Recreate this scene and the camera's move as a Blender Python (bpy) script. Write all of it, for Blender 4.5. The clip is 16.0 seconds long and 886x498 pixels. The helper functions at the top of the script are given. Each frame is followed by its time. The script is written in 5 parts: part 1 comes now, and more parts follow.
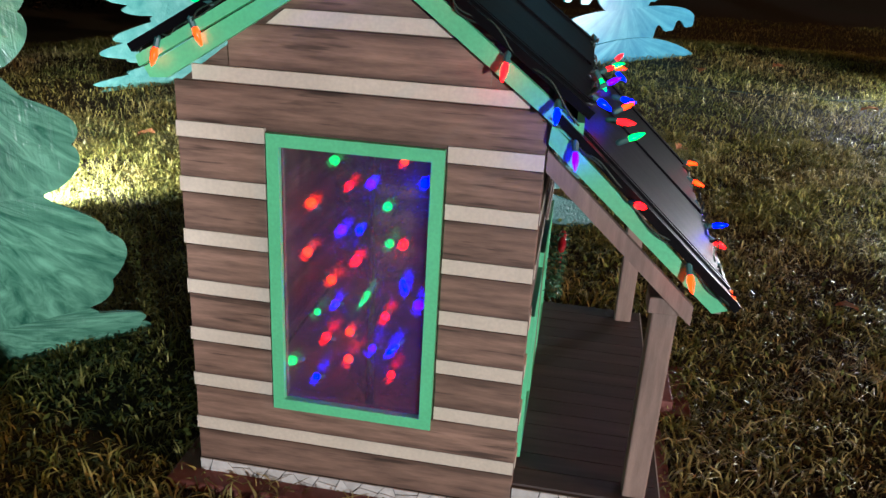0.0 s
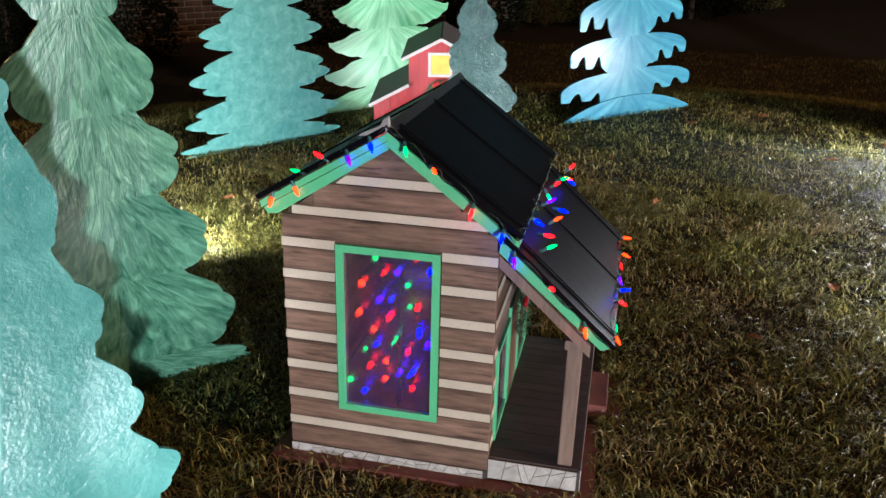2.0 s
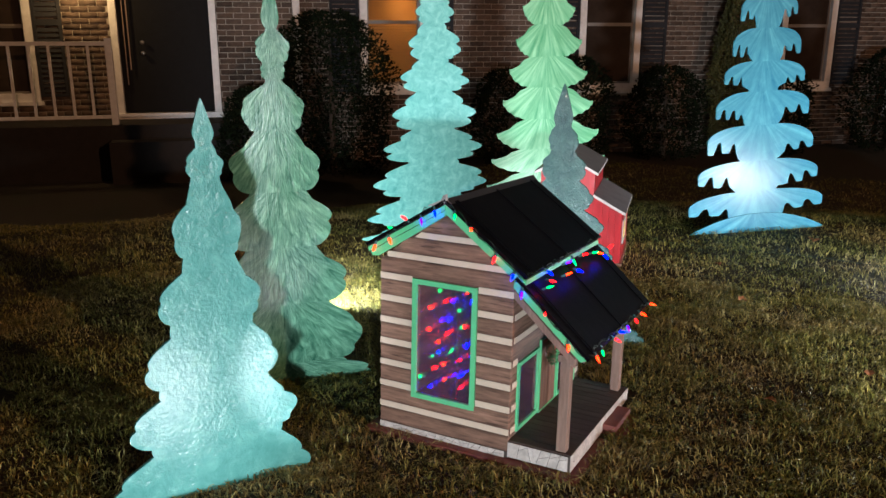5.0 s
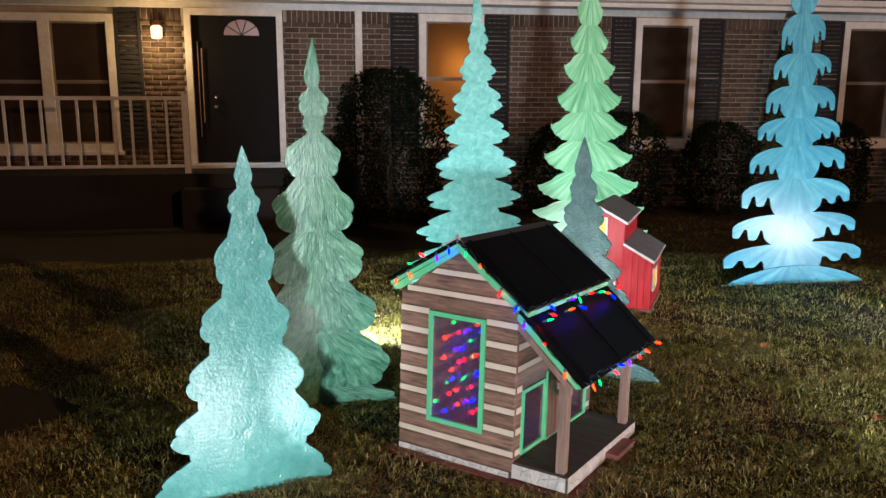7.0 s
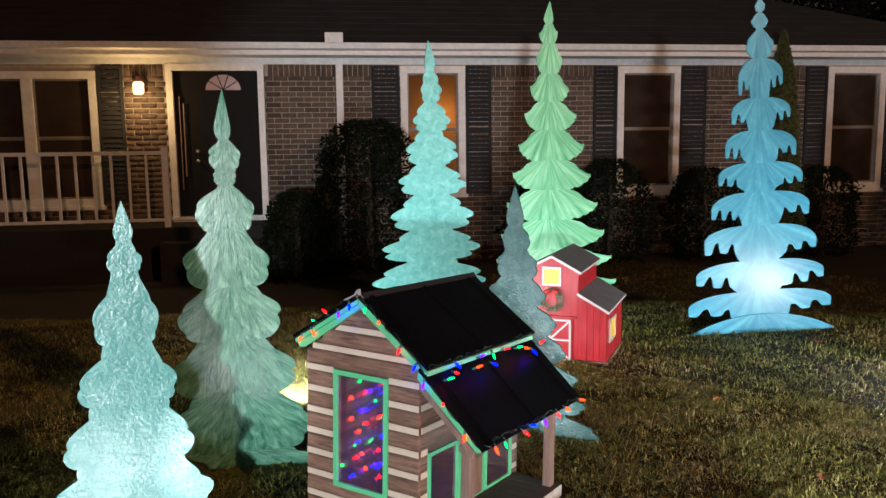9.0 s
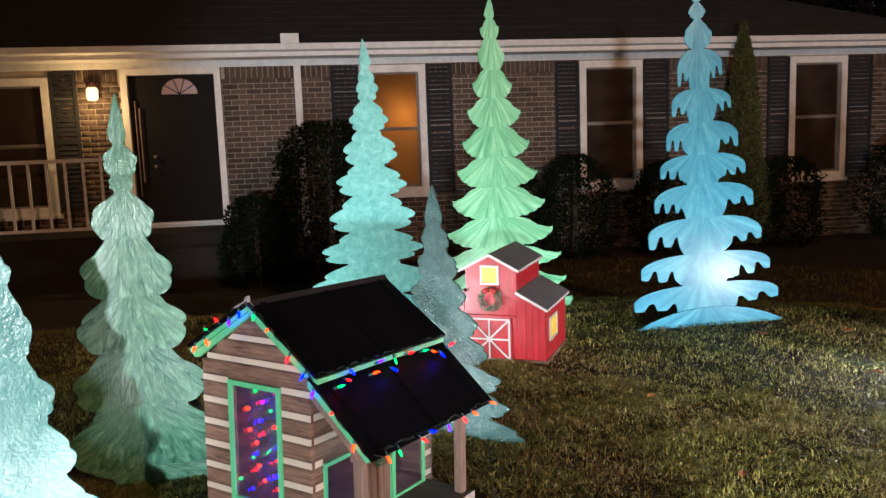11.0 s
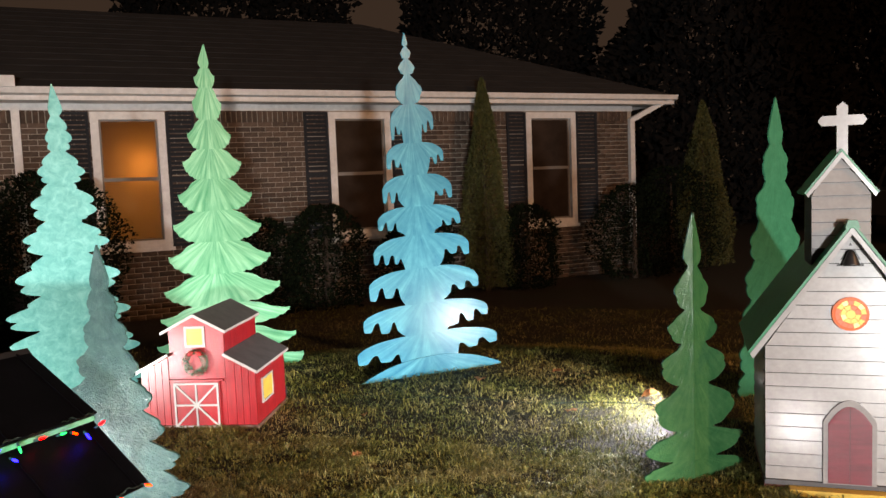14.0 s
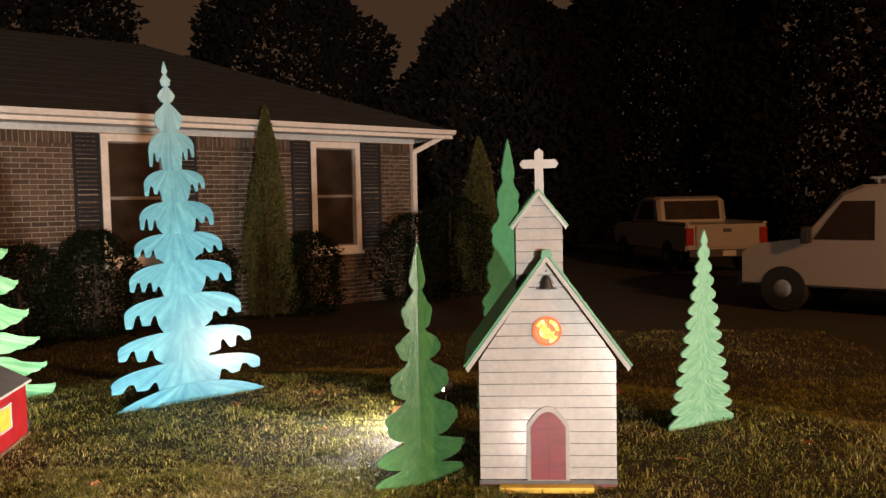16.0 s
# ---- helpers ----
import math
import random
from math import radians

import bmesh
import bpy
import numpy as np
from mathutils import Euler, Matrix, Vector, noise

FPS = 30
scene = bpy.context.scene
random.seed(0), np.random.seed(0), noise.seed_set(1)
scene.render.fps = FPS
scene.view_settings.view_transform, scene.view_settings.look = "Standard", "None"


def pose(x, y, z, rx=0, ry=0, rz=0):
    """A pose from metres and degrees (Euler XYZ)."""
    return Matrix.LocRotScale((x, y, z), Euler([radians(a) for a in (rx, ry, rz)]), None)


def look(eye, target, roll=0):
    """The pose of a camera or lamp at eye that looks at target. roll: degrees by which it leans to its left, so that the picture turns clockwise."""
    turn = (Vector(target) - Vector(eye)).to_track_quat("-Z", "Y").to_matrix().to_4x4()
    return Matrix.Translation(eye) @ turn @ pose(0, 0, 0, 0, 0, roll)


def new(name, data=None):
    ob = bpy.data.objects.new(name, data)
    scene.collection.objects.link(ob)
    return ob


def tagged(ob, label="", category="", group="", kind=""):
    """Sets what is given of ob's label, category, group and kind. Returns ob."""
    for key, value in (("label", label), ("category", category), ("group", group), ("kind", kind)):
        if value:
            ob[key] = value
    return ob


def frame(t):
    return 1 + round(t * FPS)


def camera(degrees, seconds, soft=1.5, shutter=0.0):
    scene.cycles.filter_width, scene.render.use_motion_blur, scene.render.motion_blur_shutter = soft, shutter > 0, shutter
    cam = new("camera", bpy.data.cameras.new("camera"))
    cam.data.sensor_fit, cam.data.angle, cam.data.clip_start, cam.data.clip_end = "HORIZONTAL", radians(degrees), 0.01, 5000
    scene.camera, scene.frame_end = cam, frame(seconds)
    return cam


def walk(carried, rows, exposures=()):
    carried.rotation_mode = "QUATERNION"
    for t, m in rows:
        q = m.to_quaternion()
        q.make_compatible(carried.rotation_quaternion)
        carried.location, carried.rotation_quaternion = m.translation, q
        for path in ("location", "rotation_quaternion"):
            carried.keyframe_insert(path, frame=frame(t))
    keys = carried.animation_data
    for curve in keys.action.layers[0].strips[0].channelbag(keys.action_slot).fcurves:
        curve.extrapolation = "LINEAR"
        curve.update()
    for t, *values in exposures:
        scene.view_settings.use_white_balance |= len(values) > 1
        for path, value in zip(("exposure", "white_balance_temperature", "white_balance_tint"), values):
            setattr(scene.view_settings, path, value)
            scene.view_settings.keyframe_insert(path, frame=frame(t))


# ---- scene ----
cam = camera(57.8, 16.0, soft=1.5)
EXPOSURES = [(0, -0.2, 6250, 11), (8, -0.05, 6300, 11), (11, -0.05, 6350, 11), (14, 0.08, 7000, 12), (16, 0.40, 8300, 16)]
PATH = [
    (0, (0.026, 0.651, 0.946), (-0.266, 2.448, 0.119), 2.8),
    (0.5, (0.088, 0.458, 1.046), (-0.247, 2.253, 0.229), 2.5),
    (1, (0.185, 0.14, 1.304), (-0.19, 1.894, 0.418), 1.3),
    (1.5, (0.209, 0.069, 1.34), (-0.176, 1.845, 0.504), 0.9),
    (2, (0.228, 0.029, 1.37), (-0.169, 1.82, 0.574), 0.9),
    (2.5, (0.268, -0.035, 1.407), (-0.173, 1.771, 0.669), 0.6),
    (3, (0.336, -0.161, 1.451), (-0.192, 1.658, 0.809), -0.0),
    (3.5, (0.472, -0.399, 1.465), (-0.129, 1.403, 0.837), -0.6),
    (4, (0.617, -0.536, 1.491), (-0.097, 1.231, 0.884), -1.1),
    (4.2, (0.723, -0.556, 1.485), (-0.057, 1.192, 0.907), -0.4),
    (6.3, (1.161, -0.885, 1.446), (0.168, 0.788, 0.982), -0.7),
    (6.5, (1.195, -0.887, 1.463), (0.19, 0.785, 1.021), -0.7),
    (7, (1.318, -0.852, 1.467), (0.246, 0.792, 1.08), 0.2),
    (7.5, (1.46, -0.815, 1.461), (0.348, 0.814, 1.126), 0.1),
    (8, (1.48, -0.741, 1.464), (0.375, 0.9, 1.173), -0.4),
    (8.2, (1.466, -0.695, 1.466), (0.366, 0.951, 1.183), -0.4),
    (10.3, (1.844, -0.337, 1.458), (0.731, 1.305, 1.207), -1.6),
    (10.5, (1.839, -0.32, 1.459), (0.736, 1.328, 1.201), -1.7),
    (11, (1.817, -0.259, 1.451), (0.739, 1.404, 1.182), -2.1),
    (11.5, (1.799, -0.154, 1.462), (0.751, 1.528, 1.192), -2.1),
    (12, (1.848, -0.044, 1.441), (0.835, 1.662, 1.184), -2.1),
    (12.5, (1.938, 0.055, 1.462), (0.979, 1.793, 1.221), -1.8),
    (13, (2.043, 0.101, 1.455), (1.172, 1.889, 1.241), -1.8),
    (13.5, (2.113, 0.107, 1.456), (1.358, 1.949, 1.265), -1.9),
    (14, (2.177, 0.063, 1.464), (1.581, 1.964, 1.293), -2.2),
    (14.5, (2.227, -0.038, 1.461), (1.805, 1.91, 1.3), -2.0),
    (15, (2.326, -0.155, 1.464), (2.046, 1.819, 1.316), -1.8),
    (15.5, (2.421, -0.156, 1.471), (2.233, 1.831, 1.338), -1.5),
    (16, (2.542, -0.15, 1.476), (2.427, 1.843, 1.358), -1.1),
]
walk(cam, [(t, look(eye, target, roll)) for t, eye, target, roll in PATH], EXPOSURES)

# ---- world and lamps ----
world = bpy.data.worlds.new("night")
scene.world = world
world.use_nodes = True
wn = world.node_tree
wn.nodes["Background"].inputs[0].default_value = (1.0, 0.62, 0.42, 1)
wn.nodes["Background"].inputs[1].default_value = 0.036


def spot(name, at, to, watts, cone=110, size=0.035, colour=(0.95, 0.97, 1.0), blend=0.6):
    """A spotlight's lamp; also serves the yard floodlight and added fill lamps."""
    lamp = bpy.data.lights.new(name, "SPOT")
    lamp.energy, lamp.spot_size, lamp.spot_blend = watts, radians(cone), blend
    lamp.shadow_soft_size, lamp.color = size, colour
    ob = new(name, lamp)
    ob.matrix_world = look(at, to)
    return ob


def bulb_lamp(name, at, watts, colour, size=0.05):
    lamp = bpy.data.lights.new(name, "POINT")
    lamp.energy, lamp.color, lamp.shadow_soft_size = watts, colour, size
    ob = new(name, lamp)
    ob.location = at
    return ob


SPOTS_AND_FILLS = [
    ((-0.25, 0.60, 0.08), (-0.90, 0.98, 0.52), 16, 98),
    ((-0.05, 0.84, 0.08), (-1.12, 1.86, 0.64), 19, 44),
    # Fill lamp added below the view to brighten the near lawn.
    ((2.35, 1.10, 0.32), (1.20, 3.90, 0.0), 460, 38),
    ((-1.58, 2.56, 0.10), (-1.50, 4.6, 0.60), 230, 125),
    ((-0.62, 5.02, 0.10), (-1.40, 6.1, 1.45), 45, 130),
    ((2.12, 5.24, 0.08), (0.60, 5.6, 0.10), 92, 90),
    # Second lamp added beside the one above, to widen its pool on the grass.
    ((2.16, 5.08, 0.24), (1.00, 4.40, 0.0), 205, 104),
    ((2.85, 1.75, 0.12), (3.05, 4.3, 0.60), 16, 130),
    # Unseen lamp placed behind the chapel to light the pine green tree.
    ((3.02, 4.85, 0.10), (2.70, 5.75, 0.90), 15, 120),
    ((-0.64, 2.36, 0.09), (-0.28, 2.95, 0.55), 32, 100),
]
for at, to, watts, cone in SPOTS_AND_FILLS:
    spot("spot_or_fill_lamp", at, to, watts, cone)
spot("yard_floodlight", (7.0, -9.0, 1.05), (0.0, 8.0, 1.2), 6300, 42, 0.22, blend=0.32)
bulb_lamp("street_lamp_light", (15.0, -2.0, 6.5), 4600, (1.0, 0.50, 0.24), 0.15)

# ---- materials ----


def graph(name):
    m = bpy.data.materials.new(name)
    m.use_nodes = True
    return m, m.node_tree, m.node_tree.nodes["Principled BSDF"]


def node(tree, kind, **values):
    n = tree.nodes.new(kind)
    for key, v in values.items():
        n.inputs[key].default_value = v
    return n


def ramp(tree, source, stops):
    r = tree.nodes.new("ShaderNodeValToRGB")
    while len(r.color_ramp.elements) < len(stops):
        r.color_ramp.elements.new(0.5)
    for e, (p, c) in zip(r.color_ramp.elements, stops):
        e.position, e.color = p, (*c, 1)
    tree.links.new(source, r.inputs[0])
    return r


def shade(c, k):
    return tuple(min(1, v * k) for v in c)


def coords(tree, space, stretch):
    tc = tree.nodes.new("ShaderNodeTexCoord")
    mp = node(tree, "ShaderNodeMapping", Scale=stretch)
    tree.links.new(tc.outputs[space], mp.inputs[0])
    return mp.outputs[0]


def surface(name, colour, rough=0.6, metal=0.0, scale=12, stretch=(1, 1, 1), contrast=0.25, fine=180, bump=0.15, spread=0.0, coat=0.0):
    """Colour varied at two scales, with fine relief. spread: variation from object to object."""
    m, t, b = graph(name)
    where = coords(t, "Object", stretch)
    n1 = node(t, "ShaderNodeTexNoise", Scale=scale, Detail=6, Roughness=0.6)
    n2 = node(t, "ShaderNodeTexNoise", Scale=fine, Detail=3)
    for n in (n1, n2):
        t.links.new(where, n.inputs["Vector"])
    r1 = ramp(t, n1.outputs["Fac"], [(0.3, shade(colour, 1 - contrast)), (0.7, shade(colour, 1 + contrast))])
    r2 = ramp(t, n2.outputs["Fac"], [(0.3, (0.92,) * 3), (0.7, (1.05,) * 3)])
    mix = t.nodes.new("ShaderNodeMixRGB")
    mix.blend_type, mix.inputs[0].default_value = "MULTIPLY", 1
    t.links.new(r1.outputs[0], mix.inputs[1])
    t.links.new(r2.outputs[0], mix.inputs[2])
    out = mix.outputs[0]
    if spread:
        info = t.nodes.new("ShaderNodeObjectInfo")
        geo = t.nodes.new("ShaderNodeNewGeometry")
        add = t.nodes.new("ShaderNodeMath")
        add.operation = "ADD"
        t.links.new(info.outputs["Random"], add.inputs[0])
        t.links.new(geo.outputs["Random Per Island"], add.inputs[1])
        fr = t.nodes.new("ShaderNodeMath")
        fr.operation = "FRACT"
        t.links.new(add.outputs[0], fr.inputs[0])
        r3 = ramp(t, fr.outputs[0], [(0, (1 - spread,) * 3), (1, (1 + spread,) * 3)])
        mx = t.nodes.new("ShaderNodeMixRGB")
        mx.blend_type, mx.inputs[0].default_value = "MULTIPLY", 1
        t.links.new(out, mx.inputs[1])
        t.links.new(r3.outputs[0], mx.inputs[2])
        out = mx.outputs[0]
    t.links.new(out, b.inputs["Base Color"])
    b.inputs["Roughness"].default_value, b.inputs["Metallic"].default_value = rough, metal
    b.inputs["Coat Weight"].default_value, b.inputs["Coat Roughness"].default_value = coat, 0.15
    if bump:
        bp = node(t, "ShaderNodeBump", Strength=bump, Distance=0.004)
        t.links.new(n2.outputs["Fac"], bp.inputs["Height"])
        t.links.new(bp.outputs[0], b.inputs["Normal"])
    return m


def brushed(name, dark, light, strokes=14.0, cloud=0.0, rough=0.3, relief=0.5, fine=90, reach=0.09, dabs=0.0, gloss=0.5, depth=0.006, twist=0.15, grain=(1, 1, 1)):
    """Glossy paint on plywood, brushed outwards from the top of each bough; cloud mixes dabbed blotches in."""
    m, t, b = graph(name)
    uv = t.nodes.new("ShaderNodeUVMap")
    sep = t.nodes.new("ShaderNodeSeparateXYZ")
    t.links.new(uv.outputs[0], sep.inputs[0])
    down = t.nodes.new("ShaderNodeMath")
    down.operation = "ADD"
    down.inputs[1].default_value = 0.25
    t.links.new(sep.outputs["Y"], down.inputs[0])
    turn = t.nodes.new("ShaderNodeMath")
    turn.operation = "ARCTAN2"
    t.links.new(sep.outputs["X"], turn.inputs[0])
    t.links.new(down.outputs[0], turn.inputs[1])
    comb = t.nodes.new("ShaderNodeCombineXYZ")
    t.links.new(turn.outputs[0], comb.inputs[0])
    yy = t.nodes.new("ShaderNodeMath")
    yy.operation = "MULTIPLY"
    yy.inputs[1].default_value = reach
    t.links.new(down.outputs[0], yy.inputs[0])
    t.links.new(yy.outputs[0], comb.inputs[1])
    info = t.nodes.new("ShaderNodeObjectInfo")
    t.links.new(info.outputs["Random"], comb.inputs[2])
    n1 = node(t, "ShaderNodeTexNoise", Scale=strokes, Detail=5, Roughness=0.6, Distortion=twist)
    t.links.new(comb.outputs[0], n1.inputs["Vector"])
    where = coords(t, "Object", (1, 1, 1))
    n2 = node(t, "ShaderNodeTexNoise", Scale=16, Detail=6, Roughness=0.65, Distortion=0.6)
    n3 = node(t, "ShaderNodeTexNoise", Scale=fine, Detail=2)
    t.links.new(where, n2.inputs["Vector"])
    t.links.new(coords(t, "Object", grain), n3.inputs["Vector"])
    blotch = n2.outputs["Fac"]
    if dabs:
        warp = node(t, "ShaderNodeTexNoise", Scale=9, Detail=2)
        t.links.new(where, warp.inputs["Vector"])
        shift = t.nodes.new("ShaderNodeMixRGB")
        shift.blend_type, shift.inputs[0].default_value = "ADD", 0.06
        t.links.new(where, shift.inputs[1])
        t.links.new(warp.outputs["Color"], shift.inputs[2])
        cell = node(t, "ShaderNodeTexVoronoi", Scale=17.0)
        t.links.new(shift.outputs[0], cell.inputs["Vector"])
        tone = ramp(t, cell.outputs["Distance"], [(0.0, (0.36,) * 3), (0.30, (0.42,) * 3), (0.46, (0.62,) * 3), (0.75, (0.54,) * 3)])
        both = t.nodes.new("ShaderNodeMix")
        both.inputs[0].default_value = dabs
        t.links.new(blotch, both.inputs[2])
        t.links.new(tone.outputs[0], both.inputs[3])
        blotch = both.outputs[0]
    mixf = t.nodes.new("ShaderNodeMix")
    mixf.inputs[0].default_value = cloud
    t.links.new(n1.outputs["Fac"], mixf.inputs[2])
    t.links.new(blotch, mixf.inputs[3])
    r = ramp(t, mixf.outputs[0], [(0.34, dark), (0.52, tuple((a + c) / 2 for a, c in zip(dark, light))), (0.66, light)])
    t.links.new(r.outputs[0], b.inputs["Base Color"])
    add = t.nodes.new("ShaderNodeMath")
    add.operation = "MULTIPLY_ADD"
    add.inputs[1].default_value = 0.45
    t.links.new(n3.outputs["Fac"], add.inputs[0])
    t.links.new(mixf.outputs[0], add.inputs[2])
    bp = node(t, "ShaderNodeBump", Strength=relief, Distance=depth)
    b.inputs["Specular IOR Level"].default_value = gloss
    t.links.new(add.outputs[0], bp.inputs["Height"])
    t.links.new(bp.outputs[0], b.inputs["Normal"])
    b.inputs["Roughness"].default_value = rough
    return m


def glow(name, colour, strength):
    m, t, b = graph(name)
    b.inputs["Base Color"].default_value = (*shade(colour, 0.3), 1)
    b.inputs["Roughness"].default_value = 0.25
    b.inputs["Emission Color"].default_value = (*colour, 1)
    b.inputs["Emission Strength"].default_value = strength
    return m


def pane(name, tint=(0.9, 0.9, 0.95), haze=0.22, gloss=0.05, milky=False):
    """Thin glass or plastic sheet, a little milky."""
    m, t, b = graph(name)
    clear = node(t, "ShaderNodeBsdfTransparent", Color=(*tint, 1))
    milk = node(t, "ShaderNodeBsdfTranslucent", Color=(0.5, 0.42, 0.55, 1))
    if milky:
        # Lavender tint puts the bulbs' purple haze into the film's colour.
        haze_veil, through_film = node(t, "ShaderNodeBsdfDiffuse", Color=(0.38, 0.31, 0.44, 1)), milk
        milk = node(t, "ShaderNodeMixShader", Fac=0.7)
        t.links.new(haze_veil.outputs[0], milk.inputs[1])
        t.links.new(through_film.outputs[0], milk.inputs[2])
    shine = node(t, "ShaderNodeBsdfGlossy", Roughness=0.08)
    a = node(t, "ShaderNodeMixShader", Fac=haze)
    c = node(t, "ShaderNodeMixShader", Fac=gloss)
    if milky:
        frost = node(t, "ShaderNodeBsdfRefraction", Color=(*tint, 1), Roughness=0.36, IOR=1.42)
        soft = node(t, "ShaderNodeMixShader", Fac=0.13)
        t.links.new(clear.outputs[0], soft.inputs[1])
        t.links.new(frost.outputs[0], soft.inputs[2])
        clear = soft
    t.links.new(clear.outputs[0], a.inputs[1])
    t.links.new(milk.outputs[0], a.inputs[2])
    t.links.new(a.outputs[0], c.inputs[1])
    t.links.new(shine.outputs[0], c.inputs[2])
    t.links.new(c.outputs[0], t.nodes["Material Output"].inputs[0])
    return m


LOG = surface("painted_log", (0.215, 0.130, 0.094), 0.55, scale=9, stretch=(1, 1, 9), contrast=0.5, fine=60, bump=0.1, spread=0.12)


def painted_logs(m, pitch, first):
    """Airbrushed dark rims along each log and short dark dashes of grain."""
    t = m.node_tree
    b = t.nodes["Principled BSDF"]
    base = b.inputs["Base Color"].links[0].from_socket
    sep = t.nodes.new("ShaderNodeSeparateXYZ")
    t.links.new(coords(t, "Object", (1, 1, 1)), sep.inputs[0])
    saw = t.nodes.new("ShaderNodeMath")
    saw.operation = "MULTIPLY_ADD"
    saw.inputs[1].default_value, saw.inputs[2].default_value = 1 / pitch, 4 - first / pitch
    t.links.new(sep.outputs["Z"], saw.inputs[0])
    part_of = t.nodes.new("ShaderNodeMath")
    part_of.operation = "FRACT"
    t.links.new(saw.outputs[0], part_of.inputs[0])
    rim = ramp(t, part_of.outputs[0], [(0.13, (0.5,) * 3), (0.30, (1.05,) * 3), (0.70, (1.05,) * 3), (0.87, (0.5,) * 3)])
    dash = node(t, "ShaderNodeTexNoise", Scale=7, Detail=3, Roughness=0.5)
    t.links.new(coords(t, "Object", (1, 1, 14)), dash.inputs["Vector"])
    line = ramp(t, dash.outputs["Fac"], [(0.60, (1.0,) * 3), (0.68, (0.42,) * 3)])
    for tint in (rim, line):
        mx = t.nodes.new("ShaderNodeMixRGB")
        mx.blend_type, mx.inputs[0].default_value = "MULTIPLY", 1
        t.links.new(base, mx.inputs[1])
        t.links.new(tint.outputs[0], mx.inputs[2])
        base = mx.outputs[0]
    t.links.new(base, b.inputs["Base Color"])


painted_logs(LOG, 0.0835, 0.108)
CREAM = surface("cream_paint", (0.66, 0.57, 0.46), 0.55, contrast=0.08, bump=0.05)
MINT = surface("mint_paint", (0.13, 0.62, 0.30), 0.45, contrast=0.08, bump=0.06)
STONE = surface("painted_stone", (0.55, 0.53, 0.50), 0.6, scale=40, contrast=0.2, spread=0.1)
MORTAR = surface("dark_mortar", (0.07, 0.062, 0.055), 0.8)
BRICKRED = surface("brick_red_paint", (0.16, 0.05, 0.04), 0.65, contrast=0.25)
DECK = surface("deck_boards", (0.050, 0.036, 0.032), 0.6, scale=6, stretch=(1, 12, 1), contrast=0.35, spread=0.15)
POSTWOOD = surface("weathered_wood", (0.25, 0.17, 0.135), 0.65, scale=8, stretch=(6, 6, 0.7), contrast=0.35)
BLACK = surface("black_plastic_sheet", (0.003, 0.003, 0.004), 0.46, scale=5, contrast=0.4, fine=22, bump=0.2)
FLASHING = surface("grey_flashing", (0.34, 0.33, 0.33), 0.5, contrast=0.2)
WIRE = surface("green_wire", (0.01, 0.03, 0.02), 0.5, bump=0)
SOCKET = surface("socket_green", (0.03, 0.12, 0.12), 0.45, bump=0)
WINDOW = pane("window_film", haze=0.12, milky=True)
DARKGLASS = surface("dark_window", (0.035, 0.024, 0.018), 0.12, scale=2, contrast=0.35, bump=0)
RED = surface("barn_red_paint", (0.36, 0.016, 0.022), 0.3, scale=10, stretch=(4, 4, 0.6), contrast=0.25, fine=70, bump=0.25)
WHITE = surface("white_paint", (0.50, 0.49, 0.48), 0.27, contrast=0.07, fine=60, bump=0.08)
CHAPEL = surface("chapel_white_paint", (0.38, 0.37, 0.365), 0.2, contrast=0.08, fine=50, bump=0.05)
SASH = surface("sash_paint", (0.20, 0.18, 0.16), 0.6, contrast=0.1)
GREYROOF = surface("grey_roof_paint", (0.095, 0.095, 0.10), 0.6, contrast=0.2)
YELLOW = surface("yellow_paint", (0.72, 0.48, 0.07), 0.45, contrast=0.2)
GREENROOF = surface("green_roof_paint", (0.012, 0.21, 0.085), 0.35, contrast=0.2)
MAROON = surface("maroon_door_paint", (0.19, 0.022, 0.035), 0.3, scale=6, stretch=(1, 1, 9), contrast=0.3, fine=50, bump=0.3)
TINSEL = surface("wreath_needles", (0.03, 0.13, 0.06), 0.5, contrast=0.4, spread=0.4)
RIBBON = surface("red_ribbon", (0.5, 0.01, 0.015), 0.35)
BRICK = surface("house_brick", (0.085, 0.056, 0.040), 0.85, scale=14, contrast=0.3, fine=120, bump=0.3, spread=0.35)
JOINT = surface("house_mortar", (0.33, 0.29, 0.24), 0.9, contrast=0.15)
TRIM = surface("house_trim", (0.68, 0.66, 0.64), 0.5, contrast=0.12)
SHUTTER = surface("shutter_paint", (0.012, 0.013, 0.017), 0.85, bump=0.05)
SHINGLE = surface("roof_shingle", (0.020, 0.018, 0.018), 1.0, scale=3, contrast=0.4, fine=40, bump=0.4)
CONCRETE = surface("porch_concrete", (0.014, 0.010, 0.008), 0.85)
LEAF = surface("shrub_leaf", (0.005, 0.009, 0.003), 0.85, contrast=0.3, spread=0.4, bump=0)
THUJA = surface("arborvitae_leaf", (0.062, 0.062, 0.012), 0.7, contrast=0.3, spread=0.4, bump=0)
BARK = surface("bark", (0.05, 0.035, 0.025), 0.9)
CARWHITE = surface("car_white", (0.33, 0.30, 0.28), 0.3, contrast=0.05, bump=0, coat=0.5)
RUBBER = surface("rubber", (0.012, 0.012, 0.012), 0.7)
# Dark trim; also stands in for shade in gaps, rooms and openings.
DARKTRIM_AND_SHADE = surface("dark_trim_and_shade", (0.02, 0.018, 0.018), 0.4)
CHROME = surface("chrome", (0.4, 0.38, 0.36), 0.35, 1.0, bump=0)
TAILRED = surface("tail_lamp_red", (0.30, 0.02, 0.015), 0.2, bump=0)
FIXTURE = surface("spotlight_housing", (0.03, 0.03, 0.032), 0.4)
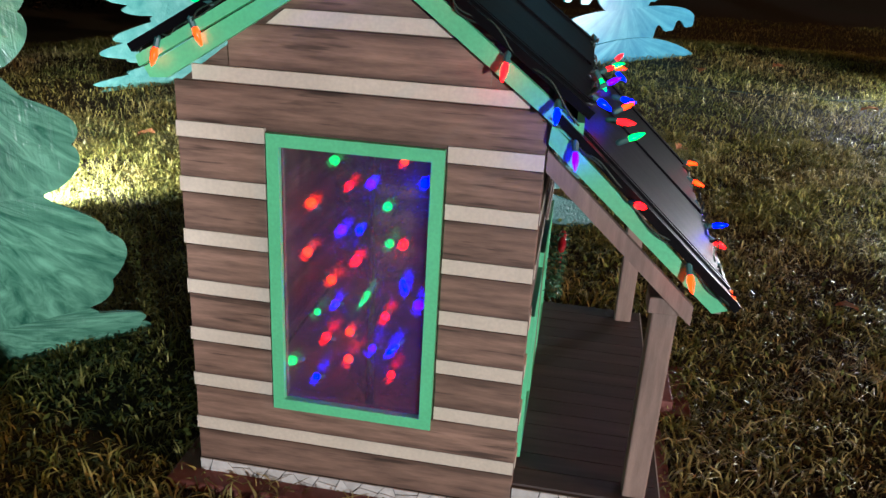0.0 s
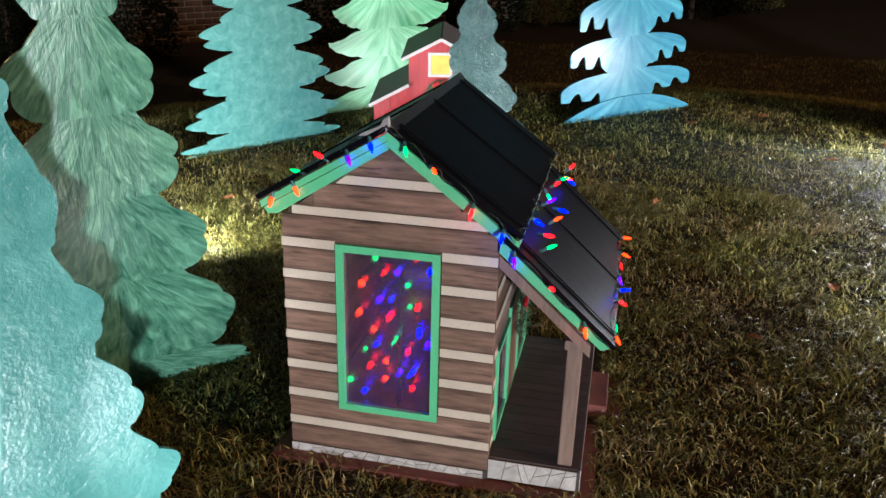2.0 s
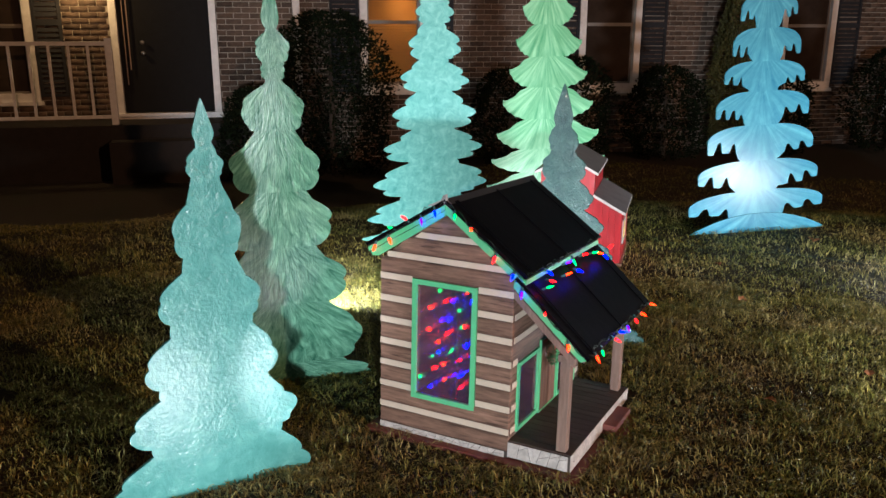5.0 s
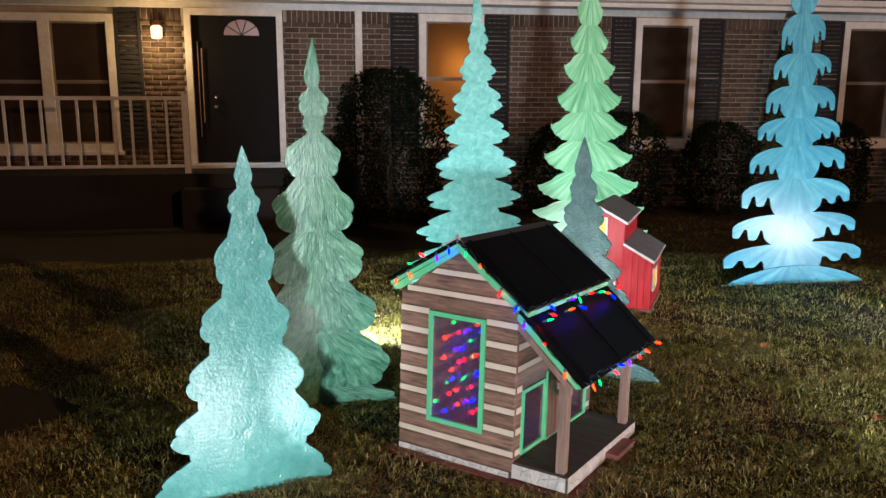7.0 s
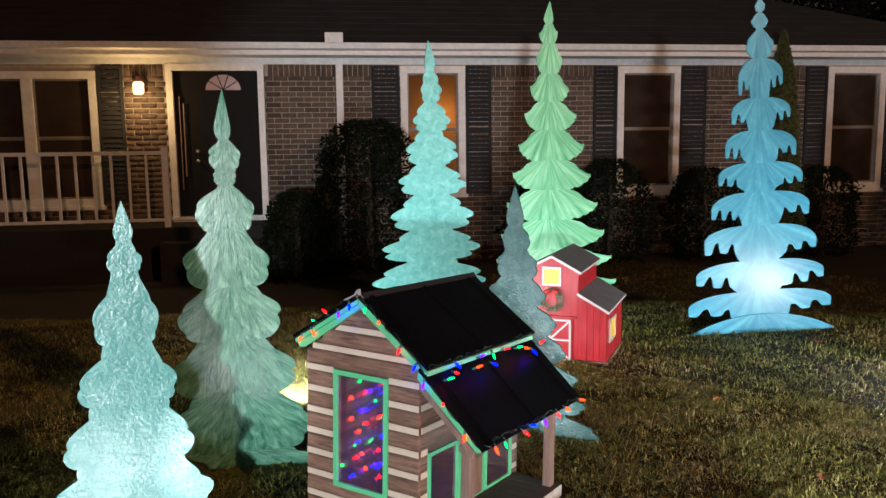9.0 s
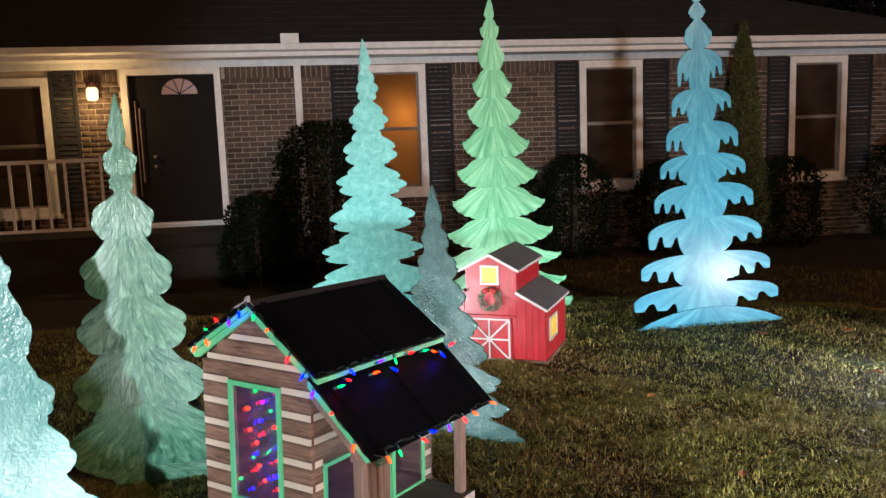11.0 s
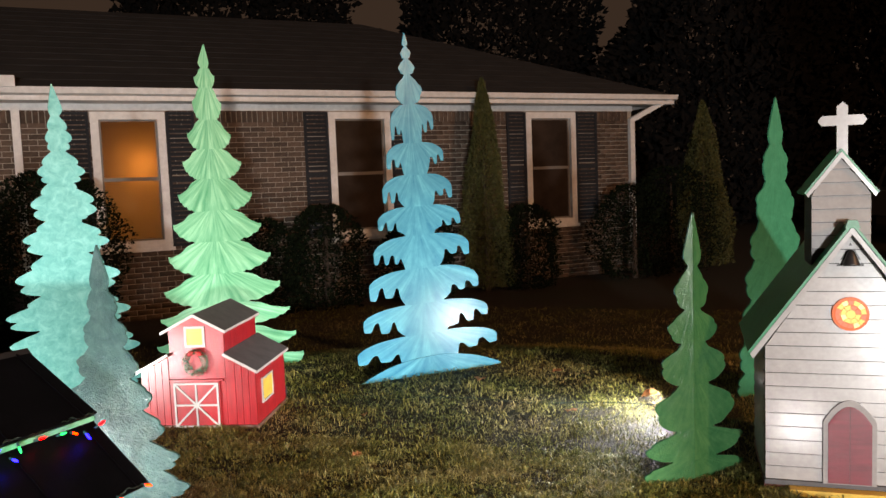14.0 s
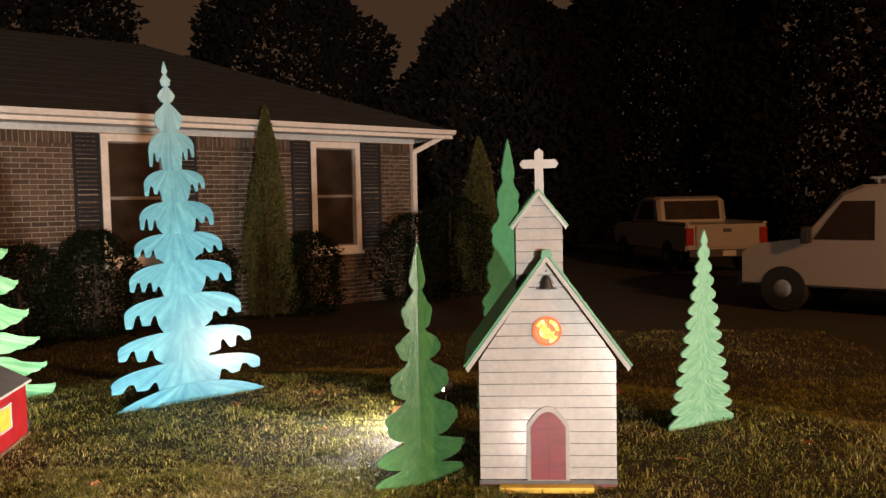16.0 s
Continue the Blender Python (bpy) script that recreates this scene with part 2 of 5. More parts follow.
LENSGLOW = glow("spotlight_lens", (1.0, 0.97, 0.92), 14)
LIT = {
    "red": glow("bulb_red", (1.0, 0.0012, 0.0015), 26),
    "green": glow("bulb_green", (0.0, 0.30, 0.045), 10),
    "blue": glow("bulb_blue", (0.0005, 0.0015, 1.0), 45),
    "orange": glow("bulb_orange", (1.0, 0.016, 0.0004), 15),
    "purple": glow("bulb_purple", (0.022, 0.0006, 1.0), 22),
    "yellow": glow("bulb_yellow", (1.0, 0.12, 0.002), 6),
}

BLACK.node_tree.nodes["Principled BSDF"].inputs["Specular IOR Level"].default_value = 0.07
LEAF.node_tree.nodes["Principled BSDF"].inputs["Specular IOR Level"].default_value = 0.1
CHAPEL.node_tree.nodes["Principled BSDF"].inputs["Specular IOR Level"].default_value = 0.9

# ---- building helpers ----


def link(name, bm, material, parent=None, label="", m=None):
    me = bpy.data.meshes.new(name)
    bmesh.ops.recalc_face_normals(bm, faces=bm.faces)
    bm.to_mesh(me)
    bm.free()
    for x in material if isinstance(material, (list, tuple)) else [material]:
        me.materials.append(x)
    ob = new(name, me)
    if parent:
        ob.parent = parent
    if m is not None:
        ob.matrix_basis = m
    if label:
        tagged(ob, label)
    return ob


def part(name, bm, material, parent, label="", m=None):
    """One mesh object under a thing or a part."""
    return link(name, bm, material, parent, label, m)


def thing(name, m, label, category, group="", kind=""):
    """An Empty at the base of a thing with parts."""
    ob = new(name)
    ob.empty_display_size = 0.1
    ob.matrix_world = m
    return tagged(ob, label, category, group, kind)


def box(x0, x1, y0, y1, z0, z1, bm=None, bevel=0.0):
    bm = bm or bmesh.new()
    vs = [bm.verts.new(p) for p in ((x0, y0, z0), (x1, y0, z0), (x1, y1, z0), (x0, y1, z0), (x0, y0, z1), (x1, y0, z1), (x1, y1, z1), (x0, y1, z1))]
    fs = [bm.faces.new([vs[i] for i in f]) for f in ((3, 2, 1, 0), (4, 5, 6, 7), (0, 1, 5, 4), (1, 2, 6, 5), (2, 3, 7, 6), (3, 0, 4, 7))]
    if bevel:
        edges = list({e for f in fs for e in f.edges})
        bmesh.ops.bevel(bm, geom=edges, offset=bevel, segments=2, affect="EDGES", profile=0.5)
    return bm


def prism(points, y0, y1, bm=None, bevel=0.0):
    """An outline in x and z, drawn out along y."""
    bm = bm or bmesh.new()
    a = [bm.verts.new((x, y0, z)) for x, z in points]
    b = [bm.verts.new((x, y1, z)) for x, z in points]
    bm.faces.new(a)
    bm.faces.new(b[::-1])
    n = len(points)
    for i in range(n):
        bm.faces.new((a[i], b[i], b[(i + 1) % n], a[(i + 1) % n]))
    return bm


def bar(p, q, width, depth, bm=None, up=(0, -1, 0)):
    """A board from p to q; width across, depth along up."""
    bm = bm or bmesh.new()
    p, q, up = Vector(p), Vector(q), Vector(up)
    d = (q - p).normalized()
    s = d.cross(up).normalized() * width / 2
    u = up.normalized() * depth / 2
    vs = [bm.verts.new(o + a * s + c * u) for o in (p, q) for a, c in ((-1, -1), (1, -1), (1, 1), (-1, 1))]
    for f in ((0, 1, 2, 3), (7, 6, 5, 4), (0, 4, 5, 1), (1, 5, 6, 2), (2, 6, 7, 3), (3, 7, 4, 0)):
        bm.faces.new([vs[i] for i in f])
    return bm


def lathe(profile, sides=12, bm=None, m=None):
    """A turned shape about z from (radius, z) pairs."""
    bm = bm or bmesh.new()
    rings = []
    for r, z in profile:
        ring = [Vector((r * math.cos(2 * math.pi * i / sides), r * math.sin(2 * math.pi * i / sides), z)) for i in range(sides)]
        rings.append([bm.verts.new(m @ v if m is not None else v) for v in ring])
    for a, b in zip(rings, rings[1:]):
        for i in range(sides):
            j = (i + 1) % sides
            bm.faces.new((a[i], a[j], b[j], b[i]))
    bm.faces.new(rings[0][::-1])
    bm.faces.new(rings[-1])
    return bm


def smooth(ob):
    for p in ob.data.polygons:
        p.use_smooth = True
    return ob


def from_arrays(name, verts, faces, material, parent=None):
    """One mesh from numpy arrays; all faces have the same number of corners."""
    me = bpy.data.meshes.new(name)
    n = faces.shape[1]
    me.vertices.add(len(verts))
    me.vertices.foreach_set("co", verts.astype(np.float32).ravel())
    me.loops.add(faces.size)
    me.loops.foreach_set("vertex_index", faces.astype(np.int32).ravel())
    me.polygons.add(len(faces))
    me.polygons.foreach_set("loop_start", np.arange(0, faces.size, n, dtype=np.int32))
    me.update(calc_edges=True)
    me.materials.append(material)
    ob = new(name, me)
    if parent:
        ob.parent = parent
    return ob

# ---- ground ----


def ground_material():
    m, t, b = graph("lawn_soil")
    where = coords(t, "Object", (1, 1, 1))
    n1 = node(t, "ShaderNodeTexNoise", Scale=1.1, Detail=5, Roughness=0.6)
    n2 = node(t, "ShaderNodeTexNoise", Scale=55, Detail=5, Roughness=0.7)
    for n in (n1, n2):
        t.links.new(where, n.inputs["Vector"])
    r1 = ramp(t, n1.outputs["Fac"], [(0.35, (0.026, 0.016, 0.009)), (0.5, (0.026, 0.020, 0.009)), (0.65, (0.018, 0.022, 0.007))])
    r2 = ramp(t, n2.outputs["Fac"], [(0.3, (0.35,) * 3), (0.7, (1.3,) * 3)])
    mx = t.nodes.new("ShaderNodeMixRGB")
    mx.blend_type, mx.inputs[0].default_value = "MULTIPLY", 1
    t.links.new(r1.outputs[0], mx.inputs[1])
    t.links.new(r2.outputs[0], mx.inputs[2])
    t.links.new(mx.outputs[0], b.inputs["Base Color"])
    b.inputs["Roughness"].default_value = 0.9
    bp = node(t, "ShaderNodeBump", Strength=0.8, Distance=0.02)
    t.links.new(n2.outputs["Fac"], bp.inputs["Height"])
    t.links.new(bp.outputs[0], b.inputs["Normal"])
    return m


def blade_material():
    m, t, b = graph("grass_blades")
    geo = t.nodes.new("ShaderNodeNewGeometry")
    where = coords(t, "Object", (1, 1, 1))
    n1 = node(t, "ShaderNodeTexNoise", Scale=1.3, Detail=4, Roughness=0.6)
    t.links.new(where, n1.inputs["Vector"])
    dry = ramp(t, geo.outputs["Random Per Island"], [(0.0, (0.085, 0.055, 0.022)), (0.5, (0.26, 0.20, 0.070)), (1.0, (0.50, 0.42, 0.18))])
    fresh = ramp(t, geo.outputs["Random Per Island"], [(0.0, (0.050, 0.060, 0.010)), (0.6, (0.165, 0.165, 0.026)), (1.0, (0.42, 0.37, 0.11))])
    fac = ramp(t, n1.outputs["Fac"], [(0.33, (0, 0, 0)), (0.53, (1, 1, 1))])
    mx = t.nodes.new("ShaderNodeMixRGB")
    t.links.new(fac.outputs[0], mx.inputs[0])
    t.links.new(dry.outputs[0], mx.inputs[1])
    t.links.new(fresh.outputs[0], mx.inputs[2])
    t.links.new(mx.outputs[0], b.inputs["Base Color"])
    b.inputs["Roughness"].default_value = 0.55
    return m


LOW = -0.37


def lawn(x, y):
    """The lawn's height: flat under the figures, then falling to the drive and the house."""
    t = np.clip((y - (6.45 - 0.11 * np.clip(x - 1, -6, 6) ** 2)) / 2.4, 0, 1)
    return LOW * t * t * (3 - 2 * t)


bm = bmesh.new()
bmesh.ops.create_grid(bm, x_segments=280, y_segments=280, size=140)
for v in bm.verts:
    v.co.x, v.co.y = (math.copysign(abs(c / 140) ** 2.2 * 140, c) for c in v.co.xy)
    v.co.z = float(lawn(v.co.x, v.co.y + 6))
ground = link("ground", bm, ground_material(), m=pose(0, 6, 0))
tagged(ground, "brown and green winter lawn running out into darkness", "ground", kind="structure")

rng = np.random.default_rng(5)


def sow(x0, x1, y0, y1, count, tall):
    """Roots of blades in a stretch of the lawn, thicker in tufts."""
    p = rng.uniform((x0, y0), (x1, y1), (count, 2))
    keep = np.sin(p[:, 0] * 9 + np.sin(p[:, 1] * 7)) * np.sin(p[:, 1] * 11 + np.sin(p[:, 0] * 5)) > rng.uniform(-1.6, 0.9, count)
    p = p[keep]
    clump = np.sin(p[:, 0] * 31 + 2 * np.sin(p[:, 1] * 13)) * np.sin(p[:, 1] * 29 + 2 * np.sin(p[:, 0] * 17)) + 0.7 * np.sin(p[:, 0] * 8.3 + 1.5 * np.sin(p[:, 1] * 6.1))
    return np.column_stack([p, tall * (1.0 + 0.42 * clump) * rng.uniform(0.4, 1.35, len(p))])


roots = np.vstack([sow(-1.8, 2.6, 1.2, 4.2, 250000, 0.024), sow(-3.4, 5.4, 3.2, 7.6, 200000, 0.027), sow(-4, 7, 7.0, 11, 50000, 0.035), sow(-3.2, -0.9, 1.2, 3.6, 60000, 0.025), sow(-2.0, 0.2, 0.2, 1.4, 40000, 0.024), sow(-5.5, -2.6, 1.0, 5.5, 60000, 0.030), sow(5.2, 8.0, 3.5, 8.0, 40000, 0.030), sow(-2.0, 4.5, -2.0, 1.3, 70000, 0.026), sow(2.5, 6.0, 1.2, 3.4, 60000, 0.026)])
clear = ~((roots[:, 0] > -0.57) & (roots[:, 0] < 0.25) & (roots[:, 1] > 1.66) & (roots[:, 1] < 2.45))
clear &= ~((roots[:, 0] > 2.47) & (roots[:, 0] < 3.18) & (roots[:, 1] > 3.9) & (roots[:, 1] < 4.6))
roots = roots[clear]
n = len(roots)
turn, lean, wide = rng.uniform(0, 2 * np.pi, n), rng.uniform(0.3, 2.2, n), rng.uniform(0.0012, 0.0030, n)
sx, sy = np.cos(turn) * wide, np.sin(turn) * wide
dx, dy = np.cos(turn + 1.57 + rng.normal(0, 0.5, n)), np.sin(turn + 1.57 + rng.normal(0, 0.5, n))
X, Y, H = roots.T
b0 = np.column_stack([X - sx, Y - sy, lawn(X, Y) - 0.002])
b1 = np.column_stack([X + sx, Y + sy, lawn(X, Y) - 0.002])
mid = np.column_stack([X + dx * H * lean * 0.3, Y + dy * H * lean * 0.3, H * 0.62 + lawn(X, Y)])
m0, m1 = mid - np.column_stack([sx, sy, sx * 0]) * 0.8, mid + np.column_stack([sx, sy, sx * 0]) * 0.8
tip = np.column_stack([X + dx * H * lean, Y + dy * H * lean, H * (1.08 - 0.34 * lean) + lawn(X, Y)])
V = np.stack([b0, b1, m1, m0, tip], 1).reshape(-1, 3)
k = np.arange(n)[:, None] * 5
F = np.concatenate([k + [0, 1, 2], k + [0, 2, 3], k + [3, 2, 4]], 0)
tagged(from_arrays("grass", V, F, blade_material()), "short half-dormant lawn grass, straw brown and green", "grass", kind="stuff")

n = 70000
spots = rng.uniform((-2.6, 1.3), (5.2, 7.2), (n, 2))
patch = np.sin(spots[:, 0] * 2.3 + 1.1) * np.sin(spots[:, 1] * 2.9 + np.sin(spots[:, 0] * 1.7)) + 0.35 * np.sin(spots[:, 0] * 7 + spots[:, 1] * 6)
spots = spots[(patch > 0.15) & ~((np.abs(spots[:, 0] + 0.16) < 0.42) & (np.abs(spots[:, 1] - 2.05) < 0.4)) & ~((np.abs(spots[:, 0] - 2.83) < 0.36) & (spots[:, 1] > 3.88) & (spots[:, 1] < 4.5))]
n = len(spots)
size, turn, tilt = rng.uniform(0.004, 0.009, n), rng.uniform(0, 6.283, n), rng.uniform(-0.7, 0.9, n)
mid = np.column_stack([spots, rng.uniform(0.006, 0.026, n) + lawn(spots[:, 0], spots[:, 1])])
along = np.column_stack([np.cos(turn), np.sin(turn), tilt]) * size[:, None]
across = np.column_stack([-np.sin(turn), np.cos(turn), rng.uniform(-0.5, 0.5, n)]) * size[:, None] * 0.62
V = np.stack([mid - along, mid + across, mid + along, mid - across], 1).reshape(-1, 3)
WEED = surface("weed_leaf", (0.085, 0.105, 0.022), 0.55, scale=3, contrast=0.35, spread=0.6, bump=0)
tagged(from_arrays("lawn_weeds", V, np.arange(n * 4).reshape(-1, 4), WEED), "small broad weed leaves among the grass", "weeds", kind="stuff")

# ---- plywood trees ----


def flank(style, n0, n1, w, zt, zb, r):
    """One side of a bough from its top neck, out to its tip and back to its lower neck, as x and z."""
    h, pts = zt - zb, []
    if style == "spear":
        for i in range(17):
            t = i / 16
            x = w * (t / 0.78) ** 0.9 if t < 0.78 else n1 + (w - n1) * math.cos((t - 0.78) / 0.22 * math.pi / 2) ** 0.7
            pts.append((x + 0.001, zt - h * t))
    elif style in ("swell", "lobe", "knob", "scallop"):
        peak, lift, waves, size, power = {"swell": (0.66, 1.15, 2.3, 0.075, 0.55), "lobe": (0.55, 0.8, 2.4, 0.075, 0.5), "knob": (0.55, 0.7, 2.7, 0.21, 0.5), "scallop": (0.6, 0.9, 0.0, 0.0, 0.5)}[style]
        peak += r.uniform(-0.07, 0.07)
        ph = r.uniform(0, 3.14)
        for i in range(41):
            t = i / 40
            if t < peak:
                x = n0 + (w - n0) * (0.5 - 0.5 * math.cos(t / peak * math.pi)) ** lift
            else:
                x = n1 + (w - n1) * max(0.0, 1 - ((t - peak) / (1 - peak)) ** 2) ** power
            wave = abs(math.sin(3.1416 * waves * t + ph)) ** 0.7 - 0.62
            x += size * (w + 0.06) * wave * math.sin(math.pi * t) ** 0.5
            curl = 0.10 * h * math.sin(math.pi * t) * (x - n0) / max(w, 0.01) if style == "knob" else 0.0
            pts.append((x, zt - h * t - curl))
    elif style == "fan":
        tip, sag = r.uniform(0.42, 0.52), r.uniform(0.02, 0.09)
        for i in range(19):
            t = i / 18
            pts.append((n0 + (w - n0) * t, zt - h * (tip * (0.5 - 0.5 * math.cos(math.pi * t)) ** 0.85 - sag * t ** 5) - 0.014 * h * math.sin(15 * t)))
        k, ph = r.choice((3.0, 3.5, 4.0)), r.uniform(0, 0.6)
        for i in range(1, 31):
            t = i / 30
            a = t * math.pi / 2
            x = n1 + (w - n1) * (0.35 * (1 - t) + 0.65 * math.cos(a))
            z = tip + (1 - tip) * (0.45 * t + 0.55 * math.sin(a)) - 0.05 + 0.06 * abs(math.sin(math.pi * (k * t + ph))) ** 0.7 + 0.05 * (1 - t)
            pts.append((x, zt - h * z))
    elif style == "drip":
        droop = r.uniform(0.34, 0.48)
        for i in range(19):
            t = i / 18
            pts.append((n0 + (w - n0) * math.sin(t * math.pi / 2) ** 0.92, zt - h * droop * (1 - math.cos(t * math.pi / 2)) - 0.05 * h * t))
        n, ph = r.uniform(1.7, 2.2) if w < 0.24 else r.uniform(2.3, 3.0), r.uniform(-0.5, 0.5)
        length = [r.uniform(0.65, 1.25) * (1.15 - 0.13 * i) for i in range(8)]
        inner = max(0.22, n1 / w)
        for i in range(1, 73):
            f = 1 - (1 - inner) * i / 72
            u = n * (1 - f) / (1 - inner)
            c = math.cos(6.283 * (u - 0.24) + ph * u)
            finger = 0.27 * length[int(u + 0.2)] * (0.5 + 0.5 * math.sin(1.5708 * max(-1.0, min(1.0, 1.15 * c + 0.22))))
            fill = min(1, max(0, (inner + 0.13 - f) / 0.13))
            fill = fill * fill * (3 - 2 * fill)
            z = (droop + 0.03 + 0.22 * (1 - f) + finger) * (1 - fill) + 1.02 * fill
            pts.append((w * (f + 0.022 * math.sin(6.283 * u)), zt - h * z))
    elif style == "mound":
        for i in range(15):
            t = i / 14
            pts.append((w * t, zt - h * t ** 2.2 * 0.93))
        pts.append((w * 0.98, zb))
    return pts


def bough(style, necks, wide, zt, zb, r, parent, material, y, half=0, turn=0.0):
    """One painted bough with its own width on either side; half keeps one side alone, turned about the trunk."""
    (l0, r0), (l1, r1), (wl, wr) = necks[0], necks[1], wide
    h = zt - zb
    left = [(-x, z) for x, z in flank(style, l0, l1, wl, zt, zb, r)][::-1]
    right = flank(style, r0, r1, wr, zt, zb, r)
    root = 0.0 if style in ("spear", "mound") else 0.16 * h
    top = [(-0.5 * l0, zt + root), (0.5 * r0, zt + root)] if root else [(0, zt + 0.001)]
    if half:
        outline = [(0, zt + root)] + (right + [(0, right[-1][1])] if half > 0 else [(0, left[0][1])] + left)
    else:
        outline = top[-1:] + right + left + top[:-1]
    outline = [(x, max(z, -0.02)) for x, z in outline]
    bm = prism(outline, y, y + 0.012)
    uv = bm.loops.layers.uv.new("UVMap")
    w = max(wl, wr, 0.02)
    for f in bm.faces:
        for lp in f.loops:
            lp[uv].uv = (lp.vert.co.x / w, (zt - lp.vert.co.z) / max(h, 0.02))
    return part("bough", bm, material, parent, m=Matrix.Rotation(radians(turn), 4, "Z") if turn else None)


def plywood_tree(at, turn, tip, tiers, style, material, label, seed, neck=(0.68, 0.68), lean=0.0, step=0.0012, foot=None, fold=None, crown=0):
    """A flat cut-out tree. tiers, from the top down: the height of a bough's lower neck and its widths to either side; neck: the necks' share of the boughs, at the top and at the bottom."""
    r = random.Random(seed)
    tree = thing("plywood_tree", pose(at[0], at[1], 0, 0, lean, turn), label, "cutout tree", "painted plywood trees")
    z0, above = tip, (0.002, 0.002)
    for i, (z, wl, wr) in enumerate(tiers):
        k = (neck[0] + (neck[1] - neck[0]) * i / len(tiers)) * r.uniform(0.95, 1.05)
        below = (k * wl, k * wr) if i < len(tiers) - 1 or foot else (0.9 * wl, 0.9 * wr)
        kind = "spear" if i == 0 else "lobe" if i < crown else style
        y = -step * (len(tiers) - i)
        for side, a in ((-1, fold[0]), (1, fold[1])) if fold else ((0, 0),):
            bough(kind, (above, below), (wl, wr), z0, z, r, tree, material, y, side, a)
        z0, above = z, below
    if foot:
        bough("mound", ((0, 0), (0, 0)), (foot[1], foot[1]), foot[0], -0.02, r, tree, material, -step * (len(tiers) + 1))
    return tree


TEAL = brushed("teal_paint", (0.052, 0.25, 0.235), (0.115, 0.38, 0.355), 5, cloud=0.85, rough=0.26, relief=0.8, gloss=0.9)
TEALDAB = brushed("dabbed_teal_paint", (0.052, 0.29, 0.27), (0.20, 0.54, 0.50), 5, cloud=0.95, rough=0.34, relief=0.7, dabs=0.22)
SAGE = brushed("sage_paint", (0.024, 0.125, 0.078), (0.185, 0.45, 0.30), 12, cloud=0.12, rough=0.16, relief=0.8, reach=0.30, gloss=0.55, depth=0.005, twist=0.9, grain=(1, 1, 0.12), fine=120)
GREEN = brushed("bright_green_paint", (0.050, 0.29, 0.135), (0.24, 0.58, 0.34), 9, rough=0.36, relief=0.5)
DEEP = brushed("deep_teal_paint", (0.045, 0.130, 0.122), (0.11, 0.25, 0.24), 20, cloud=0.7, rough=0.2, relief=1.0, fine=110, gloss=1.0, depth=0.011)
BLUE = brushed("blue_paint", (0.032, 0.21, 0.325), (0.11, 0.42, 0.53), 7, cloud=0.25, rough=0.27, relief=0.22, gloss=0.4)
LIME = brushed("lime_green_paint", (0.022, 0.105, 0.036), (0.060, 0.165, 0.060), 10, cloud=0.5, rough=0.22, relief=0.7, gloss=0.8)
PINE = brushed("pine_green_paint", (0.020, 0.17, 0.085), (0.050, 0.26, 0.14), 12, cloud=0.6, rough=0.4, relief=0.4)
PALE = brushed("mint_tree_paint", (0.10, 0.38, 0.24), (0.30, 0.62, 0.46), 16, rough=0.4, relief=0.6)

plywood_tree((-0.765, 1.08), 56, 1.28, [(1.155, 0.030, 0.031), (1.048, 0.055, 0.052), (0.802, 0.110, 0.092), (0.594, 0.170, 0.140), (0.385, 0.226, 0.185), (0.190, 0.286, 0.240), (-0.02, 0.350, 0.278)], "swell", TEAL,
             "teal painted plywood tree with softly bumpy edges, on the lawn", 3, neck=(0.78, 0.86))
plywood_tree((-1.11, 1.83), 48, 1.69, [(1.485, 0.040, 0.028), (1.358, 0.066, 0.062), (1.291, 0.050, 0.040), (1.090, 0.132, 0.108), (0.842, 0.190, 0.165), (0.605, 0.225, 0.205), (0.358, 0.262, 0.262), (0.090, 0.300, 0.318), (-0.02, 0.130, 0.355)], "lobe", SAGE,
             "sage green plywood tree with feathery brush strokes and wavy edges", 8, neck=(0.62, 0.76))
plywood_tree((-1.83, 4.4), 52, 2.19, [(1.987, 0.030, 0.055), (1.755, 0.052, 0.090), (1.540, 0.110, 0.150), (1.293, 0.162, 0.208), (1.070, 0.219, 0.265), (0.805, 0.280, 0.318), (0.575, 0.350, 0.365), (0.325, 0.419, 0.414), (0.110, 0.468, 0.460), (-0.02, 0.506, 0.465)], "knob", TEALDAB,
             "turquoise plywood tree with dabbed paint and knobbly edges", 5, neck=(0.66, 0.50))
plywood_tree((-1.42, 5.55), 45, 2.58, [(2.400, 0.050, 0.030), (2.245, 0.088, 0.069), (2.001, 0.112, 0.109), (1.772, 0.163, 0.169), (1.540, 0.210, 0.238), (1.290, 0.262, 0.308), (1.050, 0.312, 0.372), (0.795, 0.362, 0.435), (0.550, 0.412, 0.500), (0.360, 0.450, 0.570), (0.150, 0.490, 0.615), (-0.02, 0.530, 0.670)], "fan", GREEN,
             "bright green plywood tree of fan-shaped brushed tiers", 11, neck=(0.62, 0.38))
plywood_tree((-0.31, 2.95), 4, 1.24, [(1.05, 0.045, 0.045), (0.93, 0.065, 0.075), (0.79, 0.095, 0.115), (0.65, 0.14, 0.155), (0.51, 0.19, 0.21), (0.37, 0.24, 0.26), (0.24, 0.29, 0.32), (0.12, 0.33, 0.36), (-0.02, 0.38, 0.43)], "lobe", DEEP,
             "dark teal plywood tree with glittering rough paint, behind the cabin", 2, neck=(0.78, 0.76))
